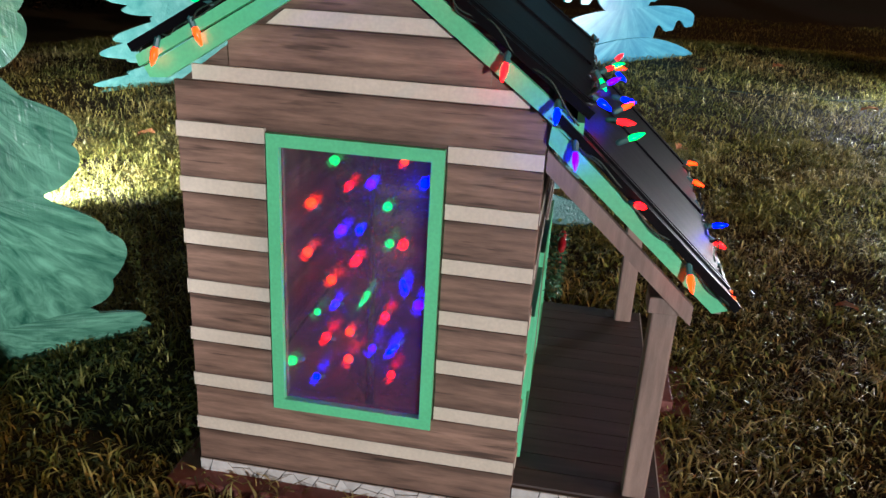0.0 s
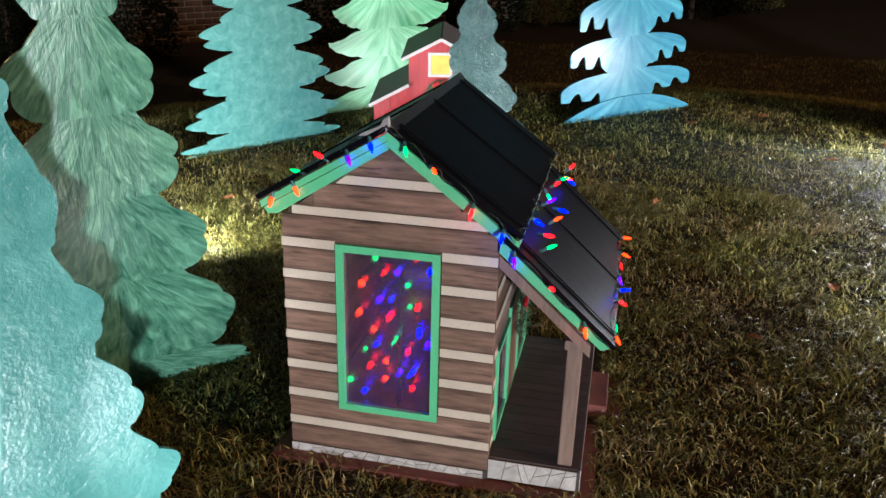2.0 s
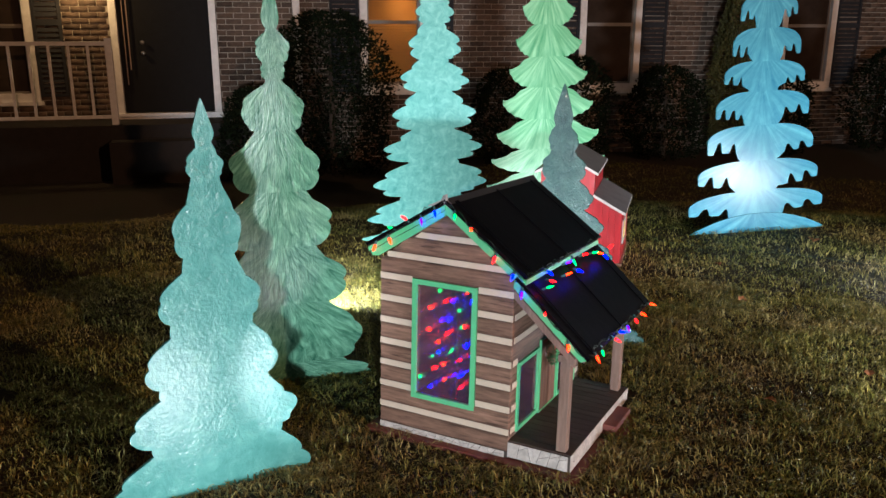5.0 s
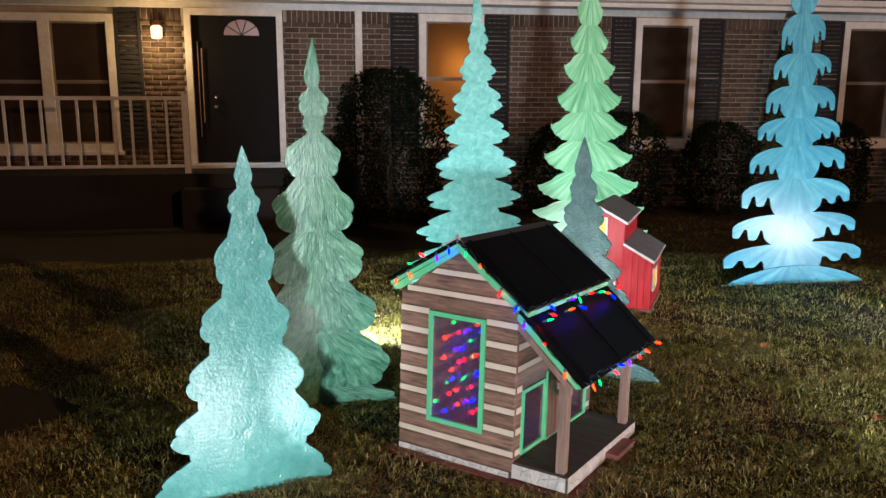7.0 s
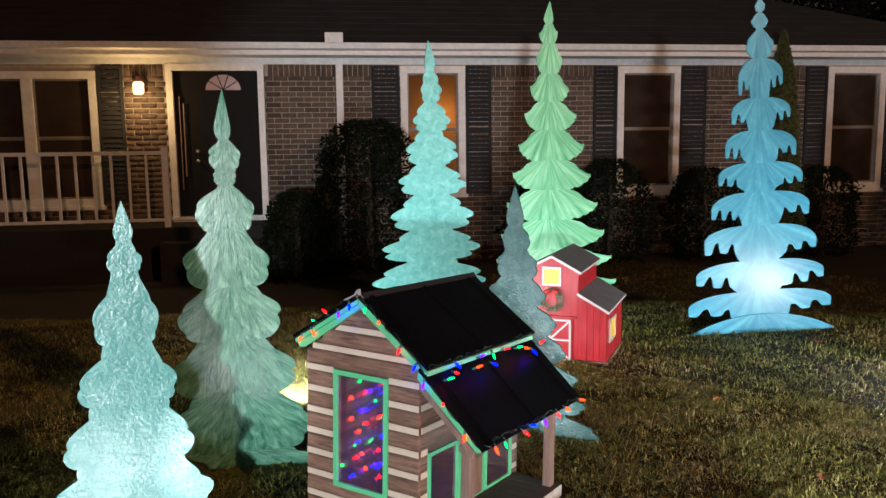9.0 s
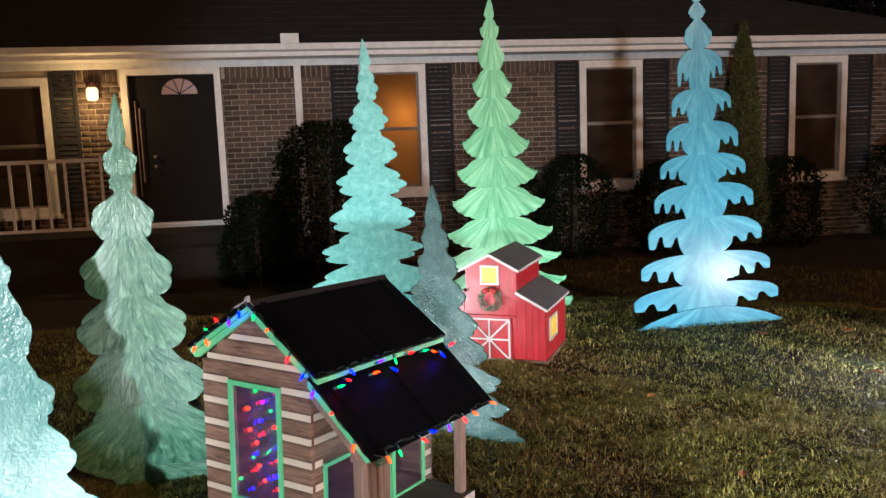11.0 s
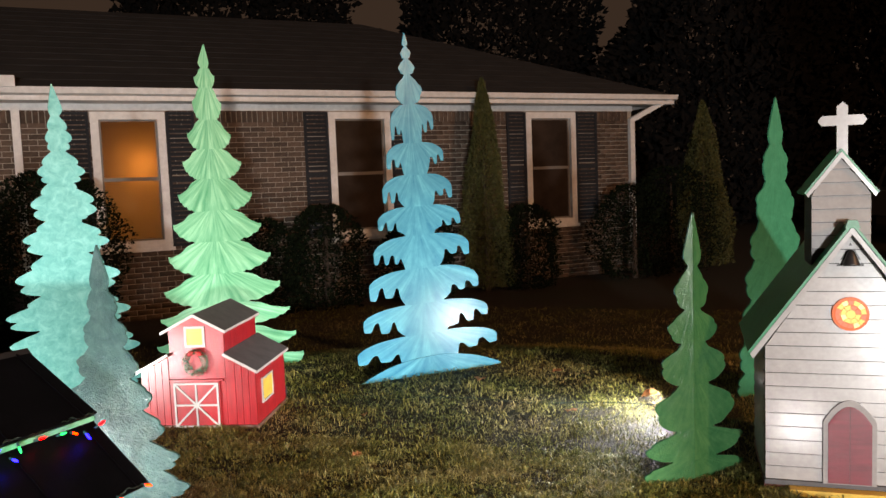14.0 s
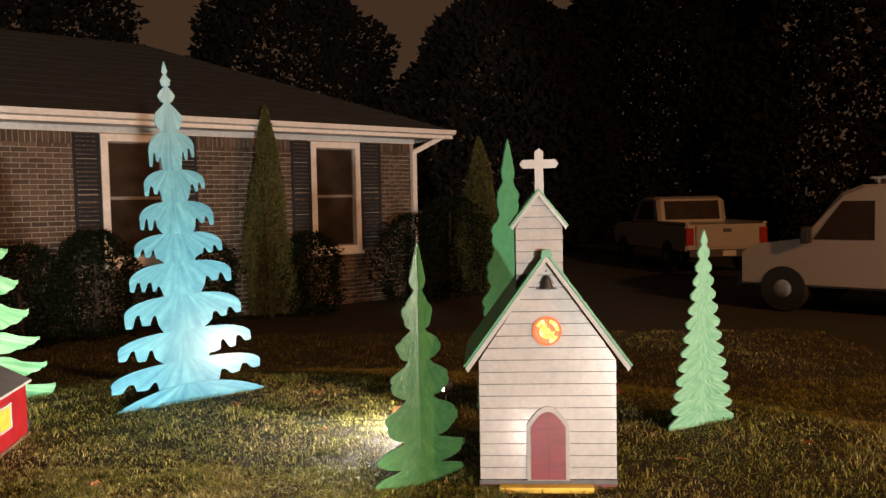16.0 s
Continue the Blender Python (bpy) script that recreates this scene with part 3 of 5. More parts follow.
plywood_tree((0.25, 5.75), 42.5, 2.545, [(2.45, 0.020, 0.020), (2.36, 0.036, 0.038), (2.245, 0.060, 0.060), (2.03, 0.098, 0.105), (1.75, 0.160, 0.182), (1.515, 0.212, 0.246), (1.282, 0.262, 0.296), (1.065, 0.318, 0.350), (0.818, 0.372, 0.408), (0.552, 0.428, 0.470), (0.318, 0.494, 0.535), (0.085, 0.560, 0.600)], "drip", BLUE,
             "icy blue plywood tree with dripping, snow-like boughs, lit from below", 7, neck=(0.45, 0.30), lean=-2.3, foot=(0.14, 0.615), crown=4)
plywood_tree((2.17, 3.93), 38, 1.27, [(1.026, 0.046, 0.050), (0.824, 0.086, 0.092), (0.663, 0.120, 0.152), (0.464, 0.156, 0.212), (0.245, 0.185, 0.272), (0.100, 0.234, 0.330), (-0.02, 0.240, 0.335)], "lobe", LIME,
             "mid green folded plywood tree with scalloped edges beside the chapel", 4, neck=(0.52, 0.42), fold=(-12, 10))
plywood_tree((2.68, 5.64), 41, 1.91, [(1.62, 0.06, 0.06), (1.38, 0.10, 0.10), (1.13, 0.155, 0.155), (0.88, 0.205, 0.205), (0.63, 0.245, 0.245), (0.39, 0.275, 0.275), (0.16, 0.295, 0.295), (-0.02, 0.31, 0.31)], "lobe", PINE,
             "pine green plywood tree standing behind the chapel", 9, neck=(0.80, 0.90))
plywood_tree((3.9, 5.05), 31, 1.265, [(1.265 - 0.0903 * i, 0.0195 * i + 0.010, 0.0195 * i + 0.010) for i in range(1, 14)] + [(-0.02, 0.282, 0.282)], "scallop", PALE,
             "pale mint plywood tree with neat feathered scallops", 6, neck=(0.60, 0.80))
# ---- log cabin ----


def holed(x0, x1, z0, z1, hx0, hx1, hz0, hz1):
    """The four rectangles of a wall round an opening."""
    return [(x0, hx0, z0, z1), (hx1, x1, z0, z1), (hx0, hx1, z0, hz0), (hx0, hx1, hz1, z1)]


CAB = thing("log_cabin", pose(-0.270, 1.668, 0.0, -2.5), "small painted log cabin with mint trim, black roofs and a porch", "playhouse cabin")
W, WL, DEEPNESS, EAVE, PEAK = 0.2600, 0.2710, 0.74, 0.672, 0.875
OX0, OX1, OZ0, OZ1 = -0.116, 0.105, 0.180, 0.597


def roof_at(x):
    return PEAK - (PEAK - EAVE) * abs(x) / W


def strip_spans(z):
    """The stretches of the front wall at a height, round the window."""
    share = 1.0 if z < EAVE else max(0.0, (PEAK - z) / (PEAK - EAVE))
    return [(-WL, OX0 - 0.021), (OX1 + 0.021, W)] if OZ0 - 0.03 < z < OZ1 + 0.02 else [(-WL * share, W * share)]


bm = bmesh.new()
for x0, x1, z0, z1 in holed(-WL, W, 0.036, EAVE, OX0, OX1, OZ0, OZ1):
    box(x0, x1, 0.004, 0.016, z0, z1, bm)
prism([(-WL, EAVE), (W, EAVE), (0, PEAK)], 0.004, 0.016, bm)
part("front_wall", bm, LOG, CAB)
part("side_wall", box(-WL, -WL + 0.012, 0.016, DEEPNESS, 0.06, EAVE), LOG, CAB)
part("back_wall", prism([(-W, 0.06), (W, 0.06), (W, EAVE), (0, PEAK), (-W, EAVE)], DEEPNESS - 0.012, DEEPNESS), LOG, CAB)
bm = bmesh.new()
SW = [(0.075, 0.245, 0.105, 0.335), (0.475, 0.665, 0.09, 0.235 + 0.09)]
for y0, y1, z0, z1 in ((0.016, 0.075, 0.06, EAVE), (0.245, 0.475, 0.06, EAVE), (0.665, DEEPNESS - 0.012, 0.06, EAVE), (0.075, 0.245, 0.06, 0.105), (0.075, 0.245, 0.335, EAVE), (0.475, 0.665, 0.06, 0.09), (0.475, 0.665, 0.325, EAVE)):
    box(W - 0.012, W - 0.002, y0, y1, z0, z1, bm)
part("porch_wall", bm, LOG, CAB)
PITCH = 0.0835
for j in range(9):
    z = 0.108 + PITCH * j
    for x0, x1 in strip_spans(z):
        t = 0.0115 if j < 7 else 0.0105
        k = (PEAK - EAVE) / W if z > EAVE - 0.02 else 0
        a, b = (x0, x1)
        cut = t * 2 / k if k else 0
        part("chinking_strip", prism([(a + 0.001, z - t), (b - 0.001, z - t), (b - 0.001 - cut * (b > W * 0.5 and j > 7), z + t), (a + 0.001 + cut * (j > 7), z + t)], 0.0, 0.006), CREAM, CAB)
for j in range(9):
    z0, z1 = 0.108 + PITCH * (j - 1) + 0.0125, 0.108 + PITCH * j - 0.0125
    z0 = max(z0, 0.038)
    for x0, x1 in strip_spans((z0 + z1) / 2):
        part("log_board", box(x0 + 0.001, x1 - 0.001, -0.0015, 0.005, z0, z1, bevel=0.001), LOG, CAB)
z0 = 0.108 + PITCH * 8 + 0.0125
half = W * (PEAK - z0) / (PEAK - EAVE)
part("log_board", prism([(-half, z0), (half, z0), (0, PEAK)], -0.0015, 0.005), LOG, CAB)
for j in range(7):
    z = 0.108 + PITCH * j
    for y0, y1 in [(0.018, DEEPNESS - 0.01)]:
        spans = [(y0, y1)]
        for wy0, wy1, wz0, wz1 in SW + [(0.27, 0.45, 0.07, 0.385)]:
            if wz0 - 0.02 < z < wz1 + 0.03:
                spans = [s for a, b in spans for s in ((a, min(b, wy0 - 0.018)), (max(a, wy1 + 0.018), b)) if s[1] - s[0] > 0.01]
        for a, b in spans:
            part("chinking_strip", box(W - 0.003, W + 0.001, a, b, z - 0.0115, z + 0.0115), CREAM, CAB)
        part("chinking_strip", box(-WL - 0.002, -WL + 0.002, 0.0, DEEPNESS, z - 0.0115, z + 0.0115), CREAM, CAB)


def frame_parts(parent, x0, x1, z0, z1, wide, y0, y1, material, m=None, name="window_frame"):
    bm = bmesh.new()
    box(x0 - wide, x0, y0, y1, z0 - wide, z1 + wide, bm)
    box(x1, x1 + wide, y0, y1, z0 - wide, z1 + wide, bm)
    box(x0, x1, y0, y1, z0 - wide, z0, bm)
    box(x0, x1, y0, y1, z1, z1 + wide, bm)
    return part(name, bm, material, parent, m=m)


frame_parts(CAB, OX0, OX1, OZ0, OZ1, 0.0185, -0.006, 0.006, MINT)
film = part("window_pane", box(OX0, OX1, 0.006, 0.008, OZ0, OZ1), WINDOW, CAB, "clear plastic window with lit bulbs behind it")
film.visible_shadow = False
SIDE = Matrix.Translation((W, 0, 0)) @ Matrix.Rotation(math.pi / 2, 4, "Z")
for y0, y1, z0, z1 in SW:
    frame_parts(CAB, y0, y1, z0, z1, 0.015, -0.006, 0.004, MINT, SIDE)
    film = part("window_pane", box(y0, y1, 0.0, 0.002, z0, z1), WINDOW, CAB, m=SIDE)
    film.visible_shadow = False
frame_parts(CAB, 0.28, 0.44, 0.085, 0.365, 0.008, -0.006, 0.004, MINT, SIDE, "door_frame")
for i in range(4):
    part("door_board", box(0.281 + 0.04 * i, 0.319 + 0.04 * i, -0.004, 0.006, 0.086, 0.364), POSTWOOD, CAB, m=SIDE)
# inside back panel and floor
part("inner_floor", box(-W + 0.012, W - 0.012, 0.016, DEEPNESS - 0.012, 0.06, 0.066), LOG, CAB)
# roofs
OV = 0.022


def roof_sheet(x0, z0, x1, z1, y0, y1, name="roof_panel"):
    d = Vector((x1 - x0, 0, z1 - z0)).normalized()
    nrm = Vector((-d.z, 0, d.x)) if d.x > 0 else Vector((d.z, 0, -d.x))
    bm = bmesh.new()
    a, b = Vector((x0, 0, z0)), Vector((x1, 0, z1))
    t = nrm * 0.007
    prism([((a).x, (a).z), ((b).x, (b).z), ((b + t).x, (b + t).z), ((a + t).x, (a + t).z)], y0, y1, bm)
    ob = part(name, bm, BLACK, CAB)
    for y in (y0 + 0.055, y0 + 0.07, (y0 + y1) / 2, y1 - 0.06):
        rib = bmesh.new()
        p, q = a + t + d * 0.008, b + t - d * 0.008
        bar((p.x, y, p.z), (q.x, y, q.z), 0.007, 0.008, rib, up=nrm)
        part("roof_rib", rib, BLACK, ob)
    lip = bmesh.new()
    bar((a + t).xyz + Vector((0, y0, 0)), (b + t).xyz + Vector((0, y0, 0)), 0.009, 0.012, lip, up=nrm)
    part("roof_edge", lip, BLACK, ob)
    return ob


RX, RZ = 0.312, 0.667
roof_sheet(0.0, 0.902, RX - 0.002, RZ + 0.012, -OV, DEEPNESS + 0.035)
roof_sheet(0.0, 0.902, -0.316, 0.716, -OV, DEEPNESS + 0.035)
roof_sheet(0.268, 0.672, 0.535, 0.432, -OV + 0.006, DEEPNESS + 0.03, "porch_roof_panel")
part("ridge_cap", prism([(-0.022, 0.892), (0.0, 0.911), (0.022, 0.892), (0.0, 0.918)], -OV - 0.006, DEEPNESS + 0.04), DARKTRIM_AND_SHADE, CAB, "dark ridge cap")
part("fascia", prism([(0.0, 0.898), (0.302, 0.668), (0.290, 0.649), (0.0, 0.866)], -0.016, -0.004), MINT, CAB)
part("fascia", prism([(0.0, 0.898), (-0.314, 0.712), (-0.310, 0.697), (0.0, 0.880)], -0.022, -0.004), MINT, CAB)
part("fascia", prism([(0.0, 0.878), (-0.306, 0.696), (-0.298, 0.682), (-0.272, 0.684), (0.0, 0.858)], -0.016, -0.004), MINT, CAB)
part("ridge_end", prism([(0.004, 0.935), (-0.006, 0.930), (-0.014, 0.914), (-0.060, 0.893), (-0.066, 0.887), (-0.030, 0.893), (0.0, 0.901), (0.026, 0.884), (0.020, 0.901), (0.006, 0.914)], -0.026, -0.012), FLASHING, CAB, "bent grey metal flashing on the gable's peak")
part("fascia", prism([(0.265, 0.668), (0.528, 0.432), (0.508, 0.425), (0.262, 0.640)], -0.013, -0.002), MINT, CAB)
part("eave_board", box(0.296, 0.306, -0.012, DEEPNESS + 0.03, 0.655, 0.672), MINT, CAB)
part("porch_eave_board", box(0.508, 0.520, -0.012, DEEPNESS + 0.02, 0.425, 0.440), POSTWOOD, CAB)
part("porch_beam", prism([(0.262, 0.628), (0.485, 0.425), (0.485, 0.395), (0.262, 0.598)], 0.0, 0.014), POSTWOOD, CAB)
# porch
DX0, DX1 = W, 0.490
for i in range(16):
    y = 0.004 + i * 0.0435
    part("deck_board", box(DX0, DX1 - 0.004, y, y + 0.0415, 0.072, 0.080), DECK, CAB)
part("deck_base", box(DX0, DX1 - 0.006, 0.003, 0.700, 0.02, 0.071), MORTAR, CAB)


def porch_post(y):
    post = part("porch_post", box(0.432, 0.468, y, y + 0.036, 0.080, 0.42, bevel=0.003), POSTWOOD, CAB)
    part("post_cap", box(0.425, 0.476, y - 0.006, y + 0.042, 0.405, 0.43, bevel=0.002), POSTWOOD, post)


porch_post(0.012)
porch_post(0.640)
part("slab", box(-0.318, 0.530, -0.042, 0.77, -0.02, 0.014, bevel=0.004), BRICKRED, CAB)
for i, (x, z) in enumerate(((0.585, 0.028), (0.545, 0.055))):
    part("porch_step", box(0.492, x, 0.36, 0.56, 0.0 if i == 0 else 0.029, z, bevel=0.003), BRICKRED, CAB)


def stone_band(length, height, m, seed):
    """Little flat stones of crooked outline on a dark bed."""
    r = random.Random(seed)
    part("stone_bed", box(0, length, -0.001, 0.004, 0, height), MORTAR, CAB, m=m)
    cut, x = [0.0], 0.0
    while x < length - 0.02:
        x = min(x + r.uniform(0.016, 0.042), length)
        cut.append(x)
    lean = [0.0] + [r.choice((-1, 1)) * r.uniform(0.006, 0.02) for c in cut[1:-1]] + [0.0]
    g = 0.0009
    for i in range(len(cut) - 1):
        a, b, la, lb = cut[i] + g, cut[i + 1] - g, lean[i], lean[i + 1]
        k = r.uniform(0.35, 0.65) * height
        slope = r.choice((-1, 1)) * r.uniform(0.15, 0.32) * height
        at_k = lambda x, l, z: x + l * (z / height - 0.5)
        if r.random() < 0.8 and b - a > 0.018:
            parts = [[(at_k(a, la, 0), 0.0005), (at_k(b, lb, 0), 0.0005), (at_k(b, lb, k + slope), k + slope - g), (at_k(a, la, k), k - g)], [(at_k(a, la, k), k + g), (at_k(b, lb, k + slope), k + slope + g), (at_k(b, lb, height), height - 0.0005), (at_k(a, la, height), height - 0.0005)]]
        else:
            parts = [[(at_k(a, la, 0), 0.0005), (at_k(b, lb, 0), 0.0005), (at_k(b, lb, height), height - 0.0005), (at_k(a, la, height), height - 0.0005)]]
        for pts in parts:
            part("stone", prism(pts, -0.003, 0.0), STONE, CAB, m=m)


stone_band(W + WL, 0.024, pose(-WL, -0.001, 0.013), 1)
stone_band(DX1 - DX0, 0.056, pose(DX0, -0.001, 0.020), 2)
stone_band(0.70, 0.060, Matrix.Translation((DX1, 0.0, 0.020)) @ Matrix.Rotation(math.pi / 2, 4, "Z"), 3)

# ---- bulbs ----


def bulb(parent, at, way, colour, scale=1.0, stub=False):
    """A cone bulb in a socket, hanging from at towards way."""
    m = Matrix.Translation(at) @ Vector(way).normalized().to_track_quat("Z", "Y").to_matrix().to_4x4() @ Matrix.Scale(scale, 4)
    shape = [(0.0030, 0.013), (0.0046, 0.018), (0.0049, 0.023), (0.0040, 0.030), (0.0022, 0.036), (0.0007, 0.039)] if not stub else [(0.0030, 0.0060), (0.0054, 0.0080), (0.0061, 0.0115), (0.0050, 0.0152), (0.0008, 0.0175)]
    b = part("bulb", lathe(shape, 8, m=m), LIT[colour], parent, colour + " glowing bulb")
    smooth(b)
    part("socket", lathe([(0.0025, -0.004), (0.0045, 0.0), (0.0045, 0.013 if not stub else 0.006), (0.0036, 0.0135 if not stub else 0.0065)], 8, m=m), SOCKET, b)


def cable(parent, points, name="wire", radius=0.0013, seed=0):
    r = random.Random(seed)
    cu = bpy.data.curves.new(name, "CURVE")
    cu.dimensions, cu.bevel_depth, cu.bevel_resolution, cu.resolution_u = "3D", radius, 1, 4
    sp = cu.splines.new("NURBS")
    sp.points.add(len(points) - 1)
    sp.use_endpoint_u, sp.order_u = True, 3
    for p, q in zip(sp.points, points):
        p.co = (*q, 1)
    cu.materials.append(WIRE)
    ob = new(name, cu)
    ob.parent = parent
    return ob


def light_string(label, p, q, colours, drop, seed, outward, sag=0.0):
    """Bulbs along a line from p to q with a loose wire."""
    r = random.Random(seed)
    p, q, outward = Vector(p), Vector(q), Vector(outward)
    st = thing("light_string", CAB.matrix_world.copy(), label, "string lights", "light strings on the cabin")
    n = len(colours)
    pts = []
    for i in range(n * 4 + 1):
        t = i / (n * 4)
        pts.append(p.lerp(q, t) + outward * r.uniform(0.001, 0.006) + Vector((r.uniform(-0.009, 0.009), r.uniform(-0.004, 0.004), r.uniform(-0.008, 0.014))))
    cable(st, pts)
    cable(st, [v + Vector((r.uniform(-0.005, 0.005), r.uniform(-0.004, 0.002), r.uniform(-0.003, 0.009))) for v in pts])
    for i, c in enumerate(colours):
        at = p.lerp(q, (i + 0.5 + r.uniform(-0.25, 0.25)) / n) + outward * 0.004
        at += Vector((1, 0, -0.9)) * sag * r.uniform(-0.1, 1.0)
        way = Vector(drop[i % len(drop)]) + Vector((r.uniform(-0.25, 0.25), r.uniform(-0.25, 0.25), r.uniform(-0.25, 0.25)))
        bulb(st, at, way, c)


light_string("multicoloured bulbs along the short gable edge", (-0.314, -0.022, 0.715), (-0.01, -0.024, 0.905), ["orange", "orange", "green", "red", "purple", "blue"], [(-0.2, -0.2, -1), (0.2, -0.2, -1), (-1, 0, 0.1), (-0.8, 0, 0.5), (0.3, -0.3, -1), (0.2, -0.2, -1)], 1, (0, -0.2, 0.1))
light_string("multicoloured bulbs along the gable edge", (0.01, -0.024, 0.905), (0.30, -0.024, 0.675), ["green", "orange", "red", "blue"], [(0.2, -0.5, -0.6), (0.1, -0.5, -0.3), (-0.2, -0.6, -0.8)], 2, (0, -0.2, 0.1))
light_string("multicoloured bulbs along the upper eave", (0.310, -0.01, 0.682), (0.312, 0.76, 0.682), ["green", "red", "blue", "orange", "purple", "blue", "green", "red", "green", "orange", "blue", "red"], [(0.8, 0.2, 0.1), (0.9, -0.3, -0.2), (0.6, -0.1, -0.5), (0.5, 0.4, 0.3)], 3, (0.2, 0, 0.1), 0.06)
light_string("multicoloured bulbs along the porch gable edge", (0.27, -0.018, 0.672), (0.525, -0.018, 0.440), ["purple", "red", "orange"], [(-0.1, -0.5, -0.9), (0.2, -0.6, 0.2), (0.3, -0.4, -0.8)], 4, (0, -0.2, 0.1))
light_string("multicoloured bulbs along the porch eave", (0.532, -0.01, 0.442), (0.532, 0.76, 0.442), ["orange", "green", "red", "blue", "purple", "red", "orange", "orange"], [(0.5, -0.2, -0.8), (0.2, 0.1, -1), (0.8, 0, -0.2), (0.9, 0.2, 0.1)], 5, (0.2, 0, 0))

fir = thing("lit_fir_bush", CAB.matrix_world @ pose(-0.006, 0.112, 0.066), "small green fir decorated with glowing multicoloured bulbs, inside the cabin", "christmas tree")
rr = random.Random(12)
part("stem", lathe([(0.008, 0), (0.006, 0.25), (0.002, 0.50)], 6), BARK, fir)
bm = bmesh.new()
for i in range(2600):
    z = rr.uniform(0.05, 0.5)
    a, rad = rr.uniform(0, 6.28), rr.uniform(0.01, 0.105)
    p = Vector((rad * math.cos(a), rad * 0.8 * math.sin(a), z))
    d = Vector((math.cos(a), math.sin(a), rr.uniform(-0.3, 0.8))).normalized() * rr.uniform(0.016, 0.036)
    s = d.cross(Vector((0, 0, 1))).normalized() * 0.0012
    vs = [bm.verts.new(p - s), bm.verts.new(p + s), bm.verts.new(p + d)]
    bm.faces.new(vs)
part("needles", bm, TINSEL, fir)
HUES = ["blue", "red", "orange", "green", "purple", "red", "blue", "orange", "green", "red", "blue", "purple", "green", "orange"]
for i in range(28):
    z = 0.12 + 0.40 * (i + 0.5) / 28
    x = ((i * 0.618 + 0.15) % 1 - 0.5) * 0.19
    bulb(fir, (x, rr.uniform(-0.082, -0.03), z), (rr.uniform(-1, 1), -0.7, rr.uniform(-0.8, 0.8)), HUES[i % 14], rr.uniform(0.95, 1.4), rr.random() < 0.7)


def wreath(name, m, radius, label):
    w = thing(name, m, label, "wreath")
    r = random.Random(3)
    bm = bmesh.new()
    for i in range(520):
        a, b = r.uniform(0, 6.283), r.uniform(0, 6.283)
        c = Vector(((radius + radius * 0.26 * math.cos(b)) * math.cos(a), radius * 0.26 * math.sin(b) - radius * 0.25, (radius + radius * 0.26 * math.cos(b)) * math.sin(a)))
        d = Vector((r.uniform(-1, 1), r.uniform(-1, 0.2), r.uniform(-1, 1))).normalized() * radius * 0.33
        s = d.cross(Vector((0.3, 1, 0.2))).normalized() * radius * 0.035
        bm.faces.new([bm.verts.new(c - s), bm.verts.new(c + s), bm.verts.new(c + d)])
    part("greenery", bm, TINSEL, w)
    for sx in (-1, 1):
        bm = bmesh.new()
        bmesh.ops.create_uvsphere(bm, u_segments=10, v_segments=6, radius=1, matrix=pose(sx * radius * 0.42, -radius * 0.45, radius * 0.95, 0, sx * 25, 0) @ Matrix.Diagonal((radius * 0.42, radius * 0.16, radius * 0.24, 1)))
        smooth(part("bow_loop", bm, RIBBON, w))
        part("ribbon_tail", prism([(sx * radius * 0.02, radius * 0.9), (sx * radius * 0.3, radius * 0.85), (sx * radius * 0.55, radius * 0.05), (sx * radius * 0.25, radius * 0.15)], -radius * 0.5, -radius * 0.46), RIBBON, w)
    return w


wreath("wreath", CAB.matrix_world @ SIDE @ pose(0.36, -0.012, 0.320), 0.050, "little fir wreath with a red bow on the cabin door")
# ---- barn ----
BARN = thing("toy_barn", pose(-0.37, 4.29, 0, 0, 0, 12), "small red painted barn with grey roofs and white trim", "playhouse barn")
BD = 0.60
TX0, TX1, BXL, BXR = -0.535, -0.19, -0.725, -0.005
part("tower", prism([(TX0, 0.02), (TX1, 0.02), (TX1, 0.615), ((TX0 + TX1) / 2, 0.70), (TX0, 0.615)], 0.0, BD), RED, BARN)
part("lean_to", prism([(TX1, 0.02), (BXR, 0.02), (BXR, 0.365), (TX1, 0.462)], 0.002, BD - 0.002), RED, BARN)
part("lean_to", prism([(BXL, 0.02), (TX0, 0.02), (TX0, 0.462), (BXL, 0.365)], 0.002, BD - 0.002), RED, BARN)
part("plinth", box(BXL - 0.01, BXR + 0.012, -0.012, BD + 0.01, 0.0, 0.02), POSTWOOD, BARN)
for i in range(4):
    x = TX1 + 0.02 + i * 0.042
    part("board", box(x, x + 0.039, -0.003, 0.004, 0.022, 0.448 - 0.5 * (x + 0.04 - TX1)), RED, BARN)
    x = BXL + 0.005 + i * 0.044
    part("board", box(x, x + 0.041, -0.003, 0.004, 0.022, 0.372 + 0.5 * (x - BXL)), RED, BARN)


def barn_roof(x0, z0, x1, z1, y0, y1):
    up = Vector((-(z1 - z0), 0, x1 - x0)).normalized()
    if up.z < 0:
        up = -up
    mid = (y0 + y1) / 2
    a, b = Vector((x0, 0, z0)) + up * 0.007, Vector((x1, 0, z1)) + up * 0.007
    bm = prism([(x0, z0), (x1, z1), (b.x, b.z), (a.x, a.z)], y0, y1)
    roof = part("roof_panel", bm, GREYROOF, BARN)
    for y in (y0, y1):
        bm = bmesh.new()
        bar((x0, y, z0 - 0.002), (x1, y, z1 - 0.002), 0.016, 0.008, bm, up=(0, 1, 0))
        part("white_edge", bm, WHITE, roof)
    if z1 != z0:
        p = (x1, z1) if z1 < z0 else (x0, z0)
        part("white_edge", box(p[0] - 0.005, p[0] + 0.005, y0, y1, p[1] - 0.01, p[1] + 0.006), WHITE, roof)


